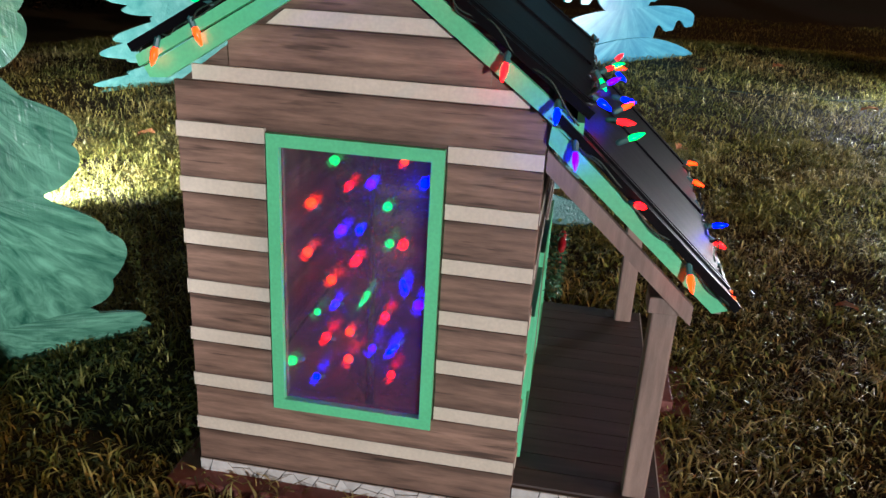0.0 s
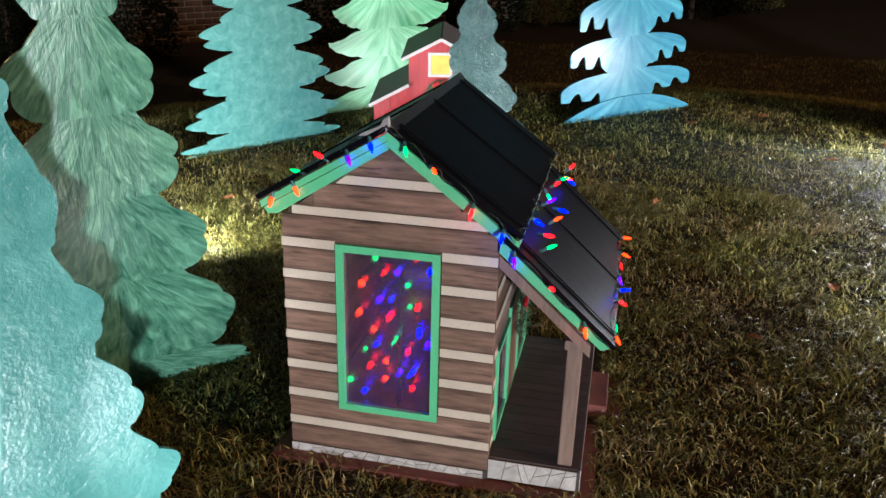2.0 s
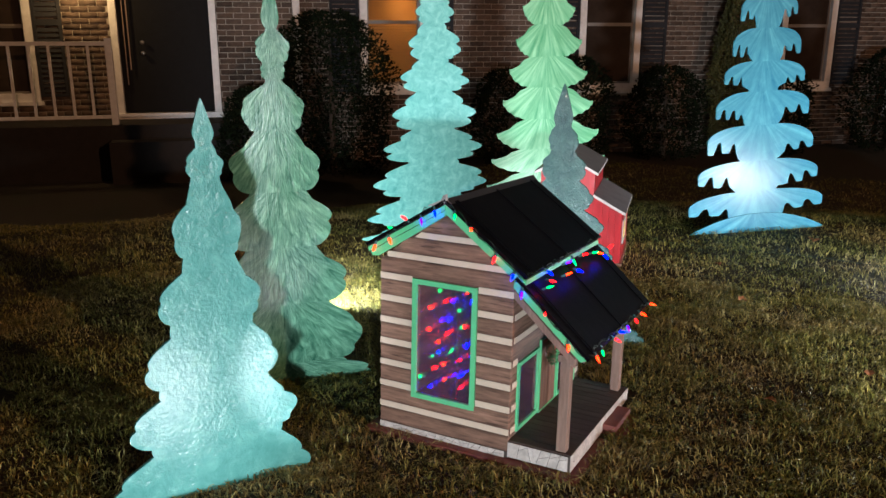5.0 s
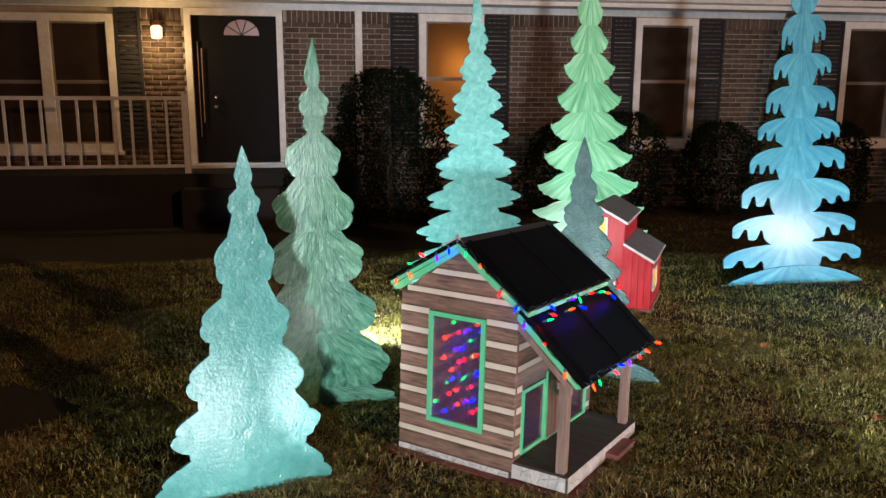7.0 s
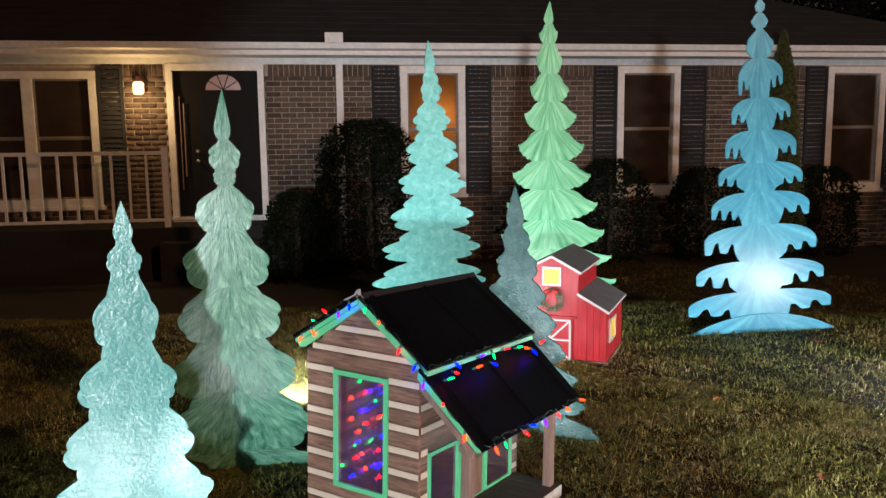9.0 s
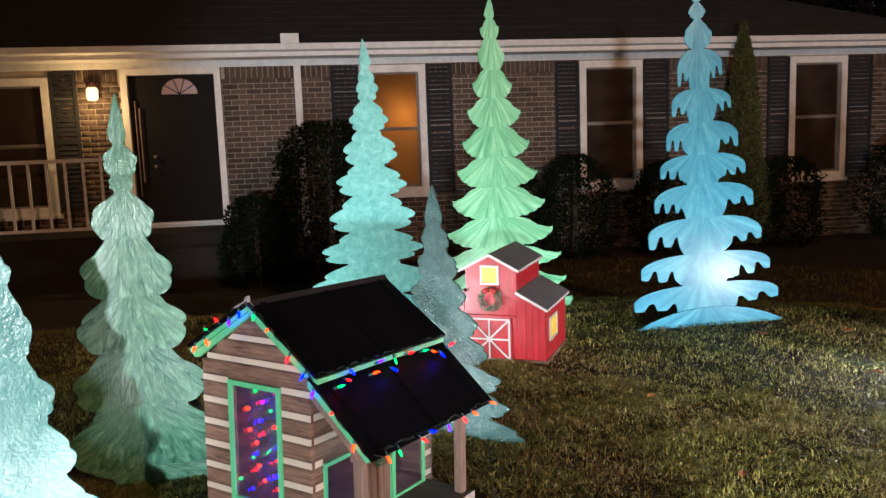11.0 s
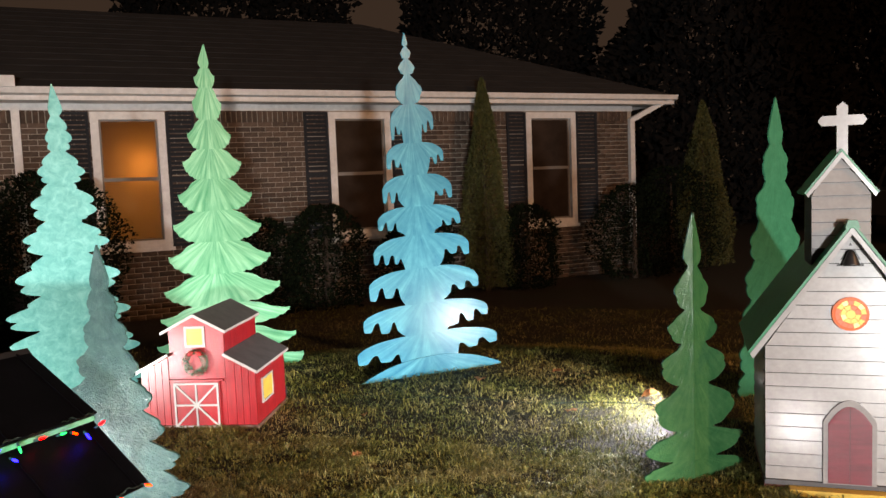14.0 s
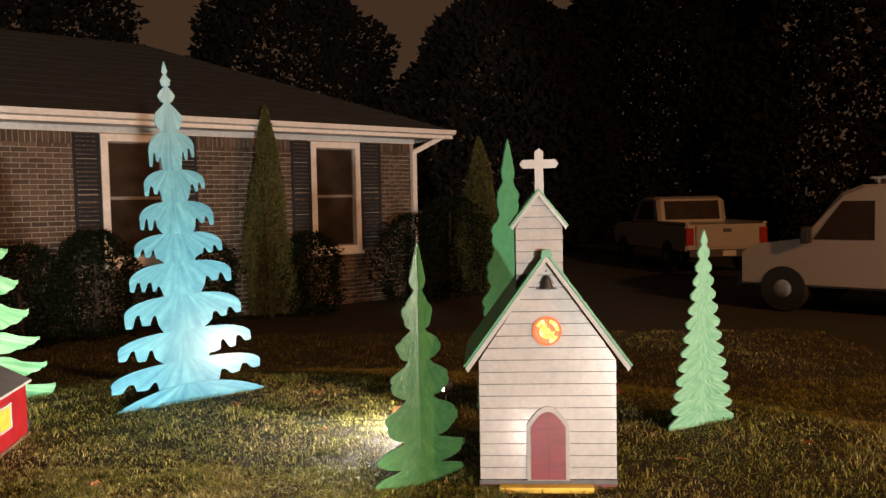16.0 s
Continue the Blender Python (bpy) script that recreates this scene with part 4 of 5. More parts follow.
mid = (TX0 + TX1) / 2
barn_roof(mid, 0.708, TX1 + 0.02, 0.607, -0.03, BD + 0.02)
barn_roof(mid, 0.708, TX0 - 0.035, 0.602, -0.03, BD + 0.02)
barn_roof(TX1, 0.468, BXR + 0.02, 0.357, -0.03, BD + 0.03)
barn_roof(TX0, 0.468, BXL - 0.02, 0.357, -0.03, BD + 0.03)
door = part("barn_door", box(-0.522, -0.225, -0.010, 0.0, 0.008, 0.295), RED, BARN)
DX, DZ0, DZ1 = (-0.518, -0.235), 0.010, 0.288
cx, cz = sum(DX) / 2, (DZ0 + DZ1) / 2
for p, q in (((DX[0], DZ0 + 0.006), (DX[1], DZ0 + 0.006)), ((DX[0], DZ1 - 0.006), (DX[1], DZ1 - 0.006)), ((DX[0] + 0.006, DZ0 + 0.012), (DX[0] + 0.006, DZ1 - 0.012)), ((DX[1] - 0.006, DZ0 + 0.012), (DX[1] - 0.006, DZ1 - 0.012)),
             ((cx, DZ0 + 0.012), (cx, DZ1 - 0.012)), ((DX[0] + 0.012, cz), (DX[1] - 0.012, cz)), ((DX[0] + 0.012, DZ0 + 0.012), (DX[1] - 0.012, DZ1 - 0.012)), ((DX[0] + 0.012, DZ1 - 0.012), (DX[1] - 0.012, DZ0 + 0.012))):
    bm = bmesh.new()
    lift = 0.0125 + 0.0008 * random.random()
    bar((p[0], -lift, p[1]), (q[0], -lift, q[1]), 0.012, 0.005, bm)
    part("white_brace", bm, WHITE, door)
part("door_rail", box(-0.545, -0.20, -0.016, -0.002, 0.297, 0.309), RED, BARN)


def barn_window(x0, x1, z0, z1, m=None):
    w = frame_parts(BARN, x0, x1, z0, z1, 0.014, -0.008, 0.0, WHITE, m)
    part("pane", box(x0, x1, -0.004, 0.0, z0, z1), YELLOW, w, "yellow painted pane")


barn_window(-0.418, -0.318, 0.522, 0.622)
barn_window(0.12, 0.31, 0.14, 0.27, Matrix.Translation((BXR, 0, 0)) @ Matrix.Rotation(math.pi / 2, 4, "Z"))
wreath("wreath", BARN.matrix_world @ pose(-0.363, -0.004, 0.415), 0.062, "fir wreath with a red bow on the red barn")

# ---- chapel ----
CH = thing("toy_chapel", pose(2.825, 3.895, 0, 0, 0, 0), "small white clapboard chapel with green roof, steeple and cross", "playhouse church")
CW, CE, CP, CD = 0.345, 0.665, 1.175, 0.62
# Dark core shows through board gaps, standing in for clapboard shadow lines.
part("body", prism([(-CW, 0.045), (CW, 0.045), (CW, CE), (0, CP), (-CW, CE)], 0.004, CD), DARKTRIM_AND_SHADE, CH)
rows = 18
for i in range(rows):
    z0 = 0.055 + i * 0.0615
    z1 = z0 + 0.0570
    h0 = CW if z0 < CE else CW * (CP - z0) / (CP - CE)
    h1 = CW if z1 < CE else max(0.004, CW * (CP - z1) / (CP - CE))
    if h0 < 0.02:
        break
    bm = bmesh.new()
    v = [bm.verts.new(p) for p in ((-h0, -0.0115, z0), (h0, -0.0115, z0), (h1, -0.0055, z1), (-h1, -0.0055, z1), (-h0, 0.004, z0), (h0, 0.004, z0), (h1, 0.004, z1), (-h1, 0.004, z1))]
    for f in ((0, 1, 2, 3), (4, 5, 1, 0), (1, 5, 6, 2), (4, 0, 3, 7), (3, 2, 6, 7)):
        bm.faces.new([v[j] for j in f])
    part("clapboard", bm, CHAPEL, CH)
    if z1 < CE + 0.06:
        for sx in (-1, 1):
            bm = bmesh.new()
            v = [bm.verts.new(p) for p in ((sx * (CW + 0.008), 0.0, z0), (sx * (CW + 0.008), CD, z0), (sx * (CW + 0.001), CD, z1), (sx * (CW + 0.001), 0.0, z1), (sx * CW, 0, z0), (sx * CW, CD, z0))]
            bm.faces.new(v[:4])
            bm.faces.new((v[0], v[1], v[5], v[4]))
            part("clapboard", bm, CHAPEL, CH)
part("sill", box(-CW - 0.004, CW + 0.004, -0.012, CD, 0.028, 0.05), GREYROOF, CH)
part("brick_base", box(-CW - 0.006, CW + 0.006, -0.006, CD, 0.0, 0.028), BRICKRED, CH)
part("yellow_step", box(-0.25, 0.225, -0.07, -0.012, 0.0, 0.030, bevel=0.004), YELLOW, CH)
for sx in (-1, 1):
    ex, ez = sx * 0.412, 0.640
    up = Vector((sx * (CP - CE), 0, CW)).normalized() * 0.012
    top, low = Vector((0, 0, CP + 0.028)), Vector((ex, 0, ez))
    part("roof_panel", prism([(0, top.z), (ex, ez), (ex + up.x, ez + up.z), (0, top.z + 0.02)], -0.055, CD + 0.04), GREENROOF, CH)
    part("barge_board", prism([(0, CP + 0.024), (ex, ez - 0.003), (ex - sx * 0.012, ez - 0.026), (0, CP - 0.008)], -0.052, -0.040), CHAPEL, CH)
part("ridge_tip", prism([(-0.03, CP + 0.018), (0.03, CP + 0.018), (0.018, CP + 0.052), (-0.018, CP + 0.052)], -0.062, -0.02), GREENROOF, CH)
# Solid triangle, no hole: the opening's shade is put into its dark colour.
bell = part("bell_opening_shade", prism([(-0.055, 1.025), (0.055, 1.025), (0.0, 1.128)], -0.010, -0.004), DARKTRIM_AND_SHADE, CH)
smooth(part("bell", lathe([(0.038, 1.03), (0.034, 1.04), (0.022, 1.07), (0.014, 1.09), (0.004, 1.098)], 14, m=pose(0, -0.022, 0)), DARKTRIM_AND_SHADE, CH))


def disc(radius, y0, y1, z, sides=32):
    return prism([(radius * math.cos(2 * math.pi * i / sides), z + radius * math.sin(2 * math.pi * i / sides)) for i in range(sides)], y0, y1)


ROSE = [glow("rose_glass_amber", (1.0, 0.42, 0.10), 1.6), glow("rose_glass_red", (1.0, 0.13, 0.06), 1.5), glow("rose_glass_gold", (1.0, 0.66, 0.25), 1.7)]
rose = part("rose_window", disc(0.074, -0.022, -0.004, 0.816), glow("rose_backing", (1.0, 0.20, 0.04), 0.45), CH, "round stained window glowing orange")
rq = random.Random(8)
for ring in range(3):
    n = (1, 8, 14)[ring]
    r0, r1 = ring * 0.021 + (0.0 if ring == 0 else 0.001), (ring + 1) * 0.021 - 0.001
    for i in range(n):
        a0, a1 = 2 * math.pi * (i + 0.05) / n, 2 * math.pi * (i + 0.95) / n
        if ring == 0:
            pts = [(r1 * math.cos(2 * math.pi * q / 8), 0.816 + r1 * math.sin(2 * math.pi * q / 8)) for q in range(8)]
        else:
            pts = [(r0 * math.cos(a0), 0.816 + r0 * math.sin(a0)), (r1 * math.cos(a0), 0.816 + r1 * math.sin(a0)), (r1 * math.cos(a1), 0.816 + r1 * math.sin(a1)), (r0 * math.cos(a1), 0.816 + r0 * math.sin(a1))]
        part("glass_piece", prism(pts, -0.028, -0.022), rq.choice(ROSE), rose)


def arch(w, z0, spring, top):
    """A pointed door outline."""
    pts = [(-w, z0), (w, z0), (w, spring)]
    for i in range(1, 6):
        t = i / 6
        pts.append((w * (1 - t ** 1.15), spring + (top - spring) * math.sin(t * math.pi / 2) ** 1.1))
    pts.append((0, top))
    return pts + [(-x, z) for x, z in pts[7:2:-1]] + [(-w, spring)]


case = part("door_case", prism(arch(0.108, 0.050, 0.335, 0.432), -0.020, -0.004), CHAPEL, CH)
leaf = part("door", prism(arch(0.088, 0.055, 0.325, 0.405), -0.023, -0.012), MAROON, CH, "maroon pointed door")
part("door_seam", box(-0.001, 0.001, -0.0242, -0.023, 0.06, 0.40), DARKTRIM_AND_SHADE, leaf)
# steeple
ST = 0.118
# Dark core again: gaps between steeple boards imitate shadow lines.
part("steeple", prism([(-ST, 1.02), (ST, 1.02), (ST, 1.35), (0, 1.505), (-ST, 1.35)], 0.045, 0.28), DARKTRIM_AND_SHADE, CH, m=pose(-0.03, 0, 0))
for i in range(7):
    z0 = 1.10 + i * 0.058
    h0 = ST if z0 < 1.35 else ST * (1.505 - z0) / 0.155
    h1 = ST if z0 + 0.058 < 1.35 else max(0.003, ST * (1.505 - z0 - 0.058) / 0.155)
    bm = bmesh.new()
    v = [bm.verts.new(p) for p in ((-h0, 0.032, z0), (h0, 0.032, z0), (h1, 0.043, z0 + 0.0545), (-h1, 0.043, z0 + 0.0545), (-h0, 0.045, z0), (h0, 0.045, z0))]
    bm.faces.new(v[:4])
    bm.faces.new((v[4], v[5], v[1], v[0]))
    part("steeple_clapboard", bm, CHAPEL, CH, m=pose(-0.03, 0, 0))
for sx in (-1, 1):
    part("steeple_roof", prism([(0, 1.520), (sx * 0.142, 1.335), (sx * 0.142 + sx * 0.008, 1.345), (0, 1.535)], 0.03, 0.30), GREENROOF, CH, m=pose(-0.03, 0, 0))
    part("steeple_barge", prism([(0, 1.522), (sx * 0.142, 1.338), (sx * 0.134, 1.324), (0, 1.495)], 0.026, 0.034), CHAPEL, CH, m=pose(-0.03, 0, 0))


def pointed(x0, z0, x1, z1, w):
    """An arm with a blunt point at its far end."""
    d = Vector((x1 - x0, z1 - z0)).normalized()
    s = Vector((-d.y, d.x)) * w
    a, b = Vector((x0, z0)), Vector((x1, z1))
    c = b - d * w * 0.8
    return [tuple(a - s), tuple(c - s), tuple(b), tuple(c + s), tuple(a + s)]


cross = part("cross", prism(pointed(0, 1.50, 0, 1.735, 0.022), 0.04, 0.058), CHAPEL, CH, m=pose(-0.026, 0, 0))
part("cross_arm", prism([(-0.022, 1.634), (-0.082, 1.634), (-0.098, 1.656), (-0.082, 1.678), (-0.022, 1.678)], 0.04, 0.058), CHAPEL, cross)
part("cross_arm", prism([(0.022, 1.634), (0.082, 1.634), (0.098, 1.656), (0.082, 1.678), (0.022, 1.678)], 0.04, 0.058), CHAPEL, cross)

# ---- ground spotlights ----


def spotlight(at, to):
    m = look((at[0], at[1], at[2]), to)
    back = (Vector(at) - Vector(to)).normalized() * 0.07
    s = thing("ground_spotlight", Matrix.Translation((at[0], at[1], 0)), "black garden spotlight on a ground stake", "spotlight", "garden spotlights")
    loc = Matrix.Translation((0, 0, at[2])) @ Matrix.Translation(back) @ m.to_3x3().to_4x4()
    smooth(part("housing", lathe([(0.020, 0.07), (0.034, 0.055), (0.042, 0.0), (0.044, -0.008), (0.038, -0.009), (0.036, 0.0)], 16, m=loc), FIXTURE, s))
    part("lens", lathe([(0.036, -0.002), (0.035, -0.004)], 16, m=loc), LENSGLOW, s)
    part("stake", box(-0.006, 0.006, -0.006, 0.006, -0.05, at[2] * 0.8), FIXTURE, s, m=Matrix.Translation((back.x * 1.3, back.y * 1.3, 0)))


# The added fill lamps get housings as well.
for at, to, watts, cone in SPOTS_AND_FILLS:
    spotlight(at, to)
# ---- brick house ----
HM = pose(1.25, 15.65, 0, 0, 0, 42.5)
HL, HTOP = -17.0, 2.62
WINDOWS = [(-15.62, -13.76, 0.60, 2.50), (-9.45, -8.47, 0.66, 2.58), (-6.06, -5.03, 0.62, 2.58), (-2.50, -1.47, 0.60, 2.58)]
DOOR = (-12.82, -11.43, 0.40, 2.60)
HOLES = WINDOWS + [DOOR]
wall = thing("wall_front", HM, "brown brick house front with pale mortar", "wall", kind="structure")
cuts = sorted({HL, -0.2} | {h[0] for h in HOLES} | {h[1] for h in HOLES})
bm = bmesh.new()
for a, b in zip(cuts, cuts[1:]):
    hole = [h for h in HOLES if h[0] <= a and b <= h[1]]
    if hole:
        box(a, b, 0.012, 0.22, LOW - 0.05, hole[0][2], bm)
        box(a, b, 0.012, 0.22, hole[0][3], HTOP, bm)
    else:
        box(a, b, 0.012, 0.22, LOW - 0.05, HTOP, bm)
part("mortar_wall", bm, JOINT, wall)
part("end_wall", box(-0.42, -0.2, 0.22, 8.0, LOW - 0.05, HTOP), BRICK, wall)
part("back_wall", box(HL, -0.42, 7.8, 8.0, LOW - 0.05, HTOP), BRICK, wall)
# Dark sheet added inside, standing in for the unlit rooms.
part("dark_room_sheet", box(HL, -0.43, 1.6, 1.7, 0.0, HTOP), DARKTRIM_AND_SHADE, wall)

BL, BH = 0.208, 0.066
rows = int((2.40 - LOW) / 0.076)
brick_spots = []
for row in range(rows + 1):
    z = LOW + row * 0.076
    x = HL + (0.109 if row % 2 else 0.0)
    while x < -0.22:
        x0, x1 = x, min(x + BL, -0.2)
        pieces = [(x0, x1)]
        for h in HOLES:
            if z + BH > h[2] - 0.03 and z < h[3]:
                pieces = [q for a, b in pieces for q in ((a, min(b, h[0])), (max(a, h[1]), b)) if q[1] - q[0] > 0.02]
        brick_spots += [(a, b, z, z + BH) for a, b in pieces]
        x += BL + 0.011
soldier = [(HL + 0.077 * i, HL + 0.077 * i + 0.066, 2.425, 2.615) for i in range(int((-0.25 - HL) / 0.077))]
brick_spots += [s for s in soldier if not any(h[0] - 0.07 < s[0] < h[1] for h in HOLES)]
full = bpy.data.meshes.new("brick")
bb = box(0, BL, 0, 0.02, 0, BH)
bb.to_mesh(full)
bb.free()
full.materials.append(BRICK)
single, rest = [], []
for s in brick_spots:
    near = -11.4 < s[0] < -6.3 and 1.35 < s[2] < 2.4 and s[1] - s[0] > BL - 0.001
    (single if near and len(single) < 300 else rest).append(s)
R = np.array(rest)
o = np.zeros((len(R), 8, 3))
dep = np.random.default_rng(1).uniform(-0.003, 0.004, len(R))
for i, (a, c, d) in enumerate(((0, 0, 2), (1, 0, 2), (1, 1, 2), (0, 1, 2), (0, 0, 3), (1, 0, 3), (1, 1, 3), (0, 1, 3))):
    o[:, i, 0] = R[:, a]
    o[:, i, 1] = dep if c == 0 else 0.02
    o[:, i, 2] = R[:, d]
quads = np.array([(4, 5, 6, 7), (3, 2, 1, 0), (0, 1, 5, 4), (1, 2, 6, 5), (3, 0, 4, 7)])
faces = (np.arange(len(R))[:, None, None] * 8 + quads[None]).reshape(-1, 4)
rest_ob = from_arrays("brickwork", o.reshape(-1, 3), faces, BRICK, wall)
tagged(rest_ob, "brown house bricks", kind="stuff")


def house_window(name, x0, x1, z0, z1, lit=False, double=False):
    w = thing(name, HM, "white-trimmed sash window with an amber lit blind" if lit else "white-trimmed dark sash window in the brick front", "window", kind="structure")
    t = 0.105
    frame_parts(w, x0 + t, x1 - t, z0 + t, z1 - t, t, -0.03, 0.10, TRIM)
    mids = [(x0 + t, x1 - t)]
    if double:
        c = (x0 + x1) / 2
        part("mullion", box(c - 0.07, c + 0.07, -0.02, 0.10, z0 + t, z1 - t), TRIM, w)
        mids = [(x0 + t, c - 0.07), (c + 0.07, x1 - t)]
    for a, b in mids:
        zm = (z0 + z1) / 2 + 0.02
        for k, (p, q) in enumerate(((z0 + t, zm), (zm, z1 - t))):
            y = 0.05 - 0.015 * k
            s = frame_parts(w, a + 0.028, b - 0.028, p + 0.026, q - 0.024, 0.026, y, y + 0.03, SASH, name="sash")
            gl = part("pane", box(a + 0.028, b - 0.028, y + 0.012, y + 0.016, p + 0.026, q - 0.024), DARKGLASS if not lit else CLEAR, s)
            gl.visible_shadow = False
    part("sill", box(x0 - 0.03, x1 + 0.03, -0.06, 0.10, z0 - 0.05, z0), TRIM, w)
    return w


CLEAR = pane("house_glass", (0.95, 0.95, 0.95), 0.05, 0.06)
BLIND = pane("thin_blind", (0.0, 0.0, 0.0), 1.0, 0.02)
for nd in BLIND.node_tree.nodes:
    if nd.type == "BSDF_TRANSLUCENT":
        nd.inputs[0].default_value = (0.62, 0.42, 0.22, 1)
for i, (x0, x1, z0, z1) in enumerate(WINDOWS):
    house_window("window_%d" % (i + 1), x0, x1, z0, z1, i == 1, i == 0)
blind = thing("window_blind", HM, "pale slatted blind hanging behind the lit window", "blind")
for k in range(44):
    z = 0.72 + k * 0.041
    part("slat", box(-9.34, -8.56, 0.13, 0.134, z, z + 0.0385), BLIND, blind)
bulb_lamp("room_lamp", HM @ Vector((-8.80, 0.42, 1.86)), 9, (1.0, 0.66, 0.32), 0.06)
bulb_lamp("room_lamp_low", HM @ Vector((-8.9, 1.1, 1.3)), 17, (1.0, 0.70, 0.40), 0.1)

shutters = [(-13.75, -13.40)] + [(a, b) for a, b in ((-9.88, -9.47), (-8.46, -8.07), (-6.45, -6.07), (-5.02, -4.59), (-2.885, -2.51), (-1.46, -1.01))]
for x0, x1 in shutters:
    s = thing("shutter", HM, "dark louvred window shutter on brick", "shutter", "shutters")
    frame_parts(s, x0 + 0.04, x1 - 0.04, 0.70, 2.54, 0.04, -0.035, -0.002, SHUTTER)
    part("mid_rail", box(x0 + 0.04, x1 - 0.04, -0.033, -0.004, 1.58, 1.66), SHUTTER, s)
    for k in range(28):
        z = 0.72 + k * 0.065
        if not 1.53 < z < 1.66:
            part("louvre", prism([(-0.03, 0), (-0.026, 0.004), (-0.008, 0.05), (-0.012, 0.046)], x0 + 0.04, x1 - 0.04), SHUTTER, s, m=Matrix(((0, 1, 0, 0), (1, 0, 0, 0), (0, 0, 1, z), (0, 0, 0, 1))))

DOORBLACK = surface("black_door_paint", (0.005, 0.005, 0.006), 1.0, bump=0.03)
fd = thing("door_1", HM, "black front door with a small fanlight and white frame", "door", kind="structure")
x0, x1, z0, z1 = DOOR
frame_parts(fd, x0 + 0.10, x1 - 0.10, z0 + 0.02, z1 - 0.09, 0.09, -0.04, 0.12, TRIM, name="door_frame")
leaf = part("door_leaf", box(x0 + 0.10, x1 - 0.10, 0.05, 0.09, z0 + 0.03, z1 - 0.09), DOORBLACK, fd)
part("storm_bar", box(x0 + 0.22, x0 + 0.235, 0.0, 0.02, 1.0, 2.05), POSTWOOD, fd)
part("storm_bar", box(x0 + 0.17, x0 + 0.18, 0.0, 0.02, 0.8, 2.15), POSTWOOD, fd)
cx = (x0 + x1) / 2 + 0.10
# Dim glow is put into the glass itself; no lamp stands behind.
part("fanlight", prism([(cx - 0.25, 2.24)] + [(cx - 0.25 * math.cos(math.pi * i / 12), 2.24 + 0.22 * math.sin(math.pi * i / 12)) for i in range(1, 12)] + [(cx + 0.25, 2.24)], 0.042, 0.05), glow("fanlight_glow", (0.70, 0.36, 0.30), 0.12), leaf)
for i in range(1, 5):
    a = math.pi * i / 5
    bm = bmesh.new()
    bar((cx, 0.038, 2.24), (cx + 0.25 * math.cos(a), 0.038, 2.24 + 0.22 * math.sin(a)), 0.014, 0.006, bm)
    part("fanlight_bar", bm, SHUTTER, leaf)
for z in (1.22, 1.36):
    smooth(part("door_knob", lathe([(0.012, 0), (0.014, 0.03), (0.03, 0.04), (0.03, 0.06), (0.012, 0.07)], 12, m=pose(x0 + 0.40, 0.05, z, 90)), CHROME, leaf))
part("threshold", box(x0, x1, -0.10, 0.05, z0 - 0.02, z0 + 0.02), TRIM, fd)
porch = thing("porch_slab", HM, "low concrete porch with brick edge", "porch", kind="structure")
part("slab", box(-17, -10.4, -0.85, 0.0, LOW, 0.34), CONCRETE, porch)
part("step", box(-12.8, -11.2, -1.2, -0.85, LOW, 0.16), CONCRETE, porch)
rail = thing("porch_railing", HM, "white porch railing with slim balusters", "railing")
part("top_rail", box(-17, -12.75, -0.74, -0.68, 1.33, 1.38), TRIM, rail)
part("bottom_rail", box(-17, -12.75, -0.73, -0.69, 0.42, 0.46), TRIM, rail)
for k in range(19):
    x = -16.9 + 0.228 * k
    part("baluster", box(x, x + 0.032, -0.726, -0.694, 0.46, 1.33), TRIM, rail)
part("rail_post", box(-12.80, -12.72, -0.75, -0.67, 0.34, 1.42), TRIM, rail)
part("downspout", box(-10.40, -10.30, -0.085, -0.004, 0.1, 2.62), TRIM, wall)

sc = thing("wall_sconce", HM @ Matrix.Translation((-13.17, -0.012, 2.27)), "glass porch sconce glowing warm on brick", "wall lamp")
part("back_plate", box(-0.05, 0.05, -0.015, 0.0, -0.10, 0.14), BRICKRED, sc)
smooth(part("shade", lathe([(0.05, -0.10), (0.075, -0.08), (0.08, 0.05), (0.05, 0.08)], 14, m=pose(0, -0.10, 0)), glow("sconce_glass", (1.0, 0.72, 0.38), 2.2), sc))
part("cap", lathe([(0.085, 0.08), (0.05, 0.115), (0.01, 0.16)], 12, m=pose(0, -0.10, 0)), BRICKRED, sc)
part("arm", box(-0.012, 0.012, -0.10, -0.01, 0.09, 0.11), BRICKRED, sc)
bulb_lamp("sconce_lamp", HM @ Vector((-13.17, -0.42, 2.06)), 27, (1.0, 0.64, 0.27), 0.05)

roof = thing("roof", HM, "dark shingled hip roof with white eaves", "roof", kind="structure")
E0, E1, OVH, ER, EZ = HL - 0.5, 0.42, -0.45, 4.0, 2.86
bm = bmesh.new()
v = [bm.verts.new(p) for p in ((E0, OVH, EZ), (E1, OVH, EZ), (E1, 8.4, EZ), (E0, 8.4, EZ), (E0 + 4, ER, EZ + 1.9), (E1 - 4.4, ER, EZ + 1.9))]
for f in ((0, 1, 5, 4), (1, 2, 5), (2, 3, 4, 5), (3, 0, 4)):
    bm.faces.new([v[i] for i in f])
part("shingles", bm, SHINGLE, roof)
for k in range(14):
    t = k / 14
    y, z = OVH + (ER - OVH) * t, EZ + 1.9 * t
    bm = bmesh.new()
    bar((E0 + 4 * t, y, z + 0.004), (E1 - 4.4 * t, y, z + 0.004), 0.03, 0.012, bm, up=(0, -1.9, ER - OVH))
    part("shingle_course", bm, SHINGLE, roof)
part("fascia", box(E0, E1, OVH, OVH + 0.03, EZ - 0.17, EZ - 0.005), TRIM, roof)
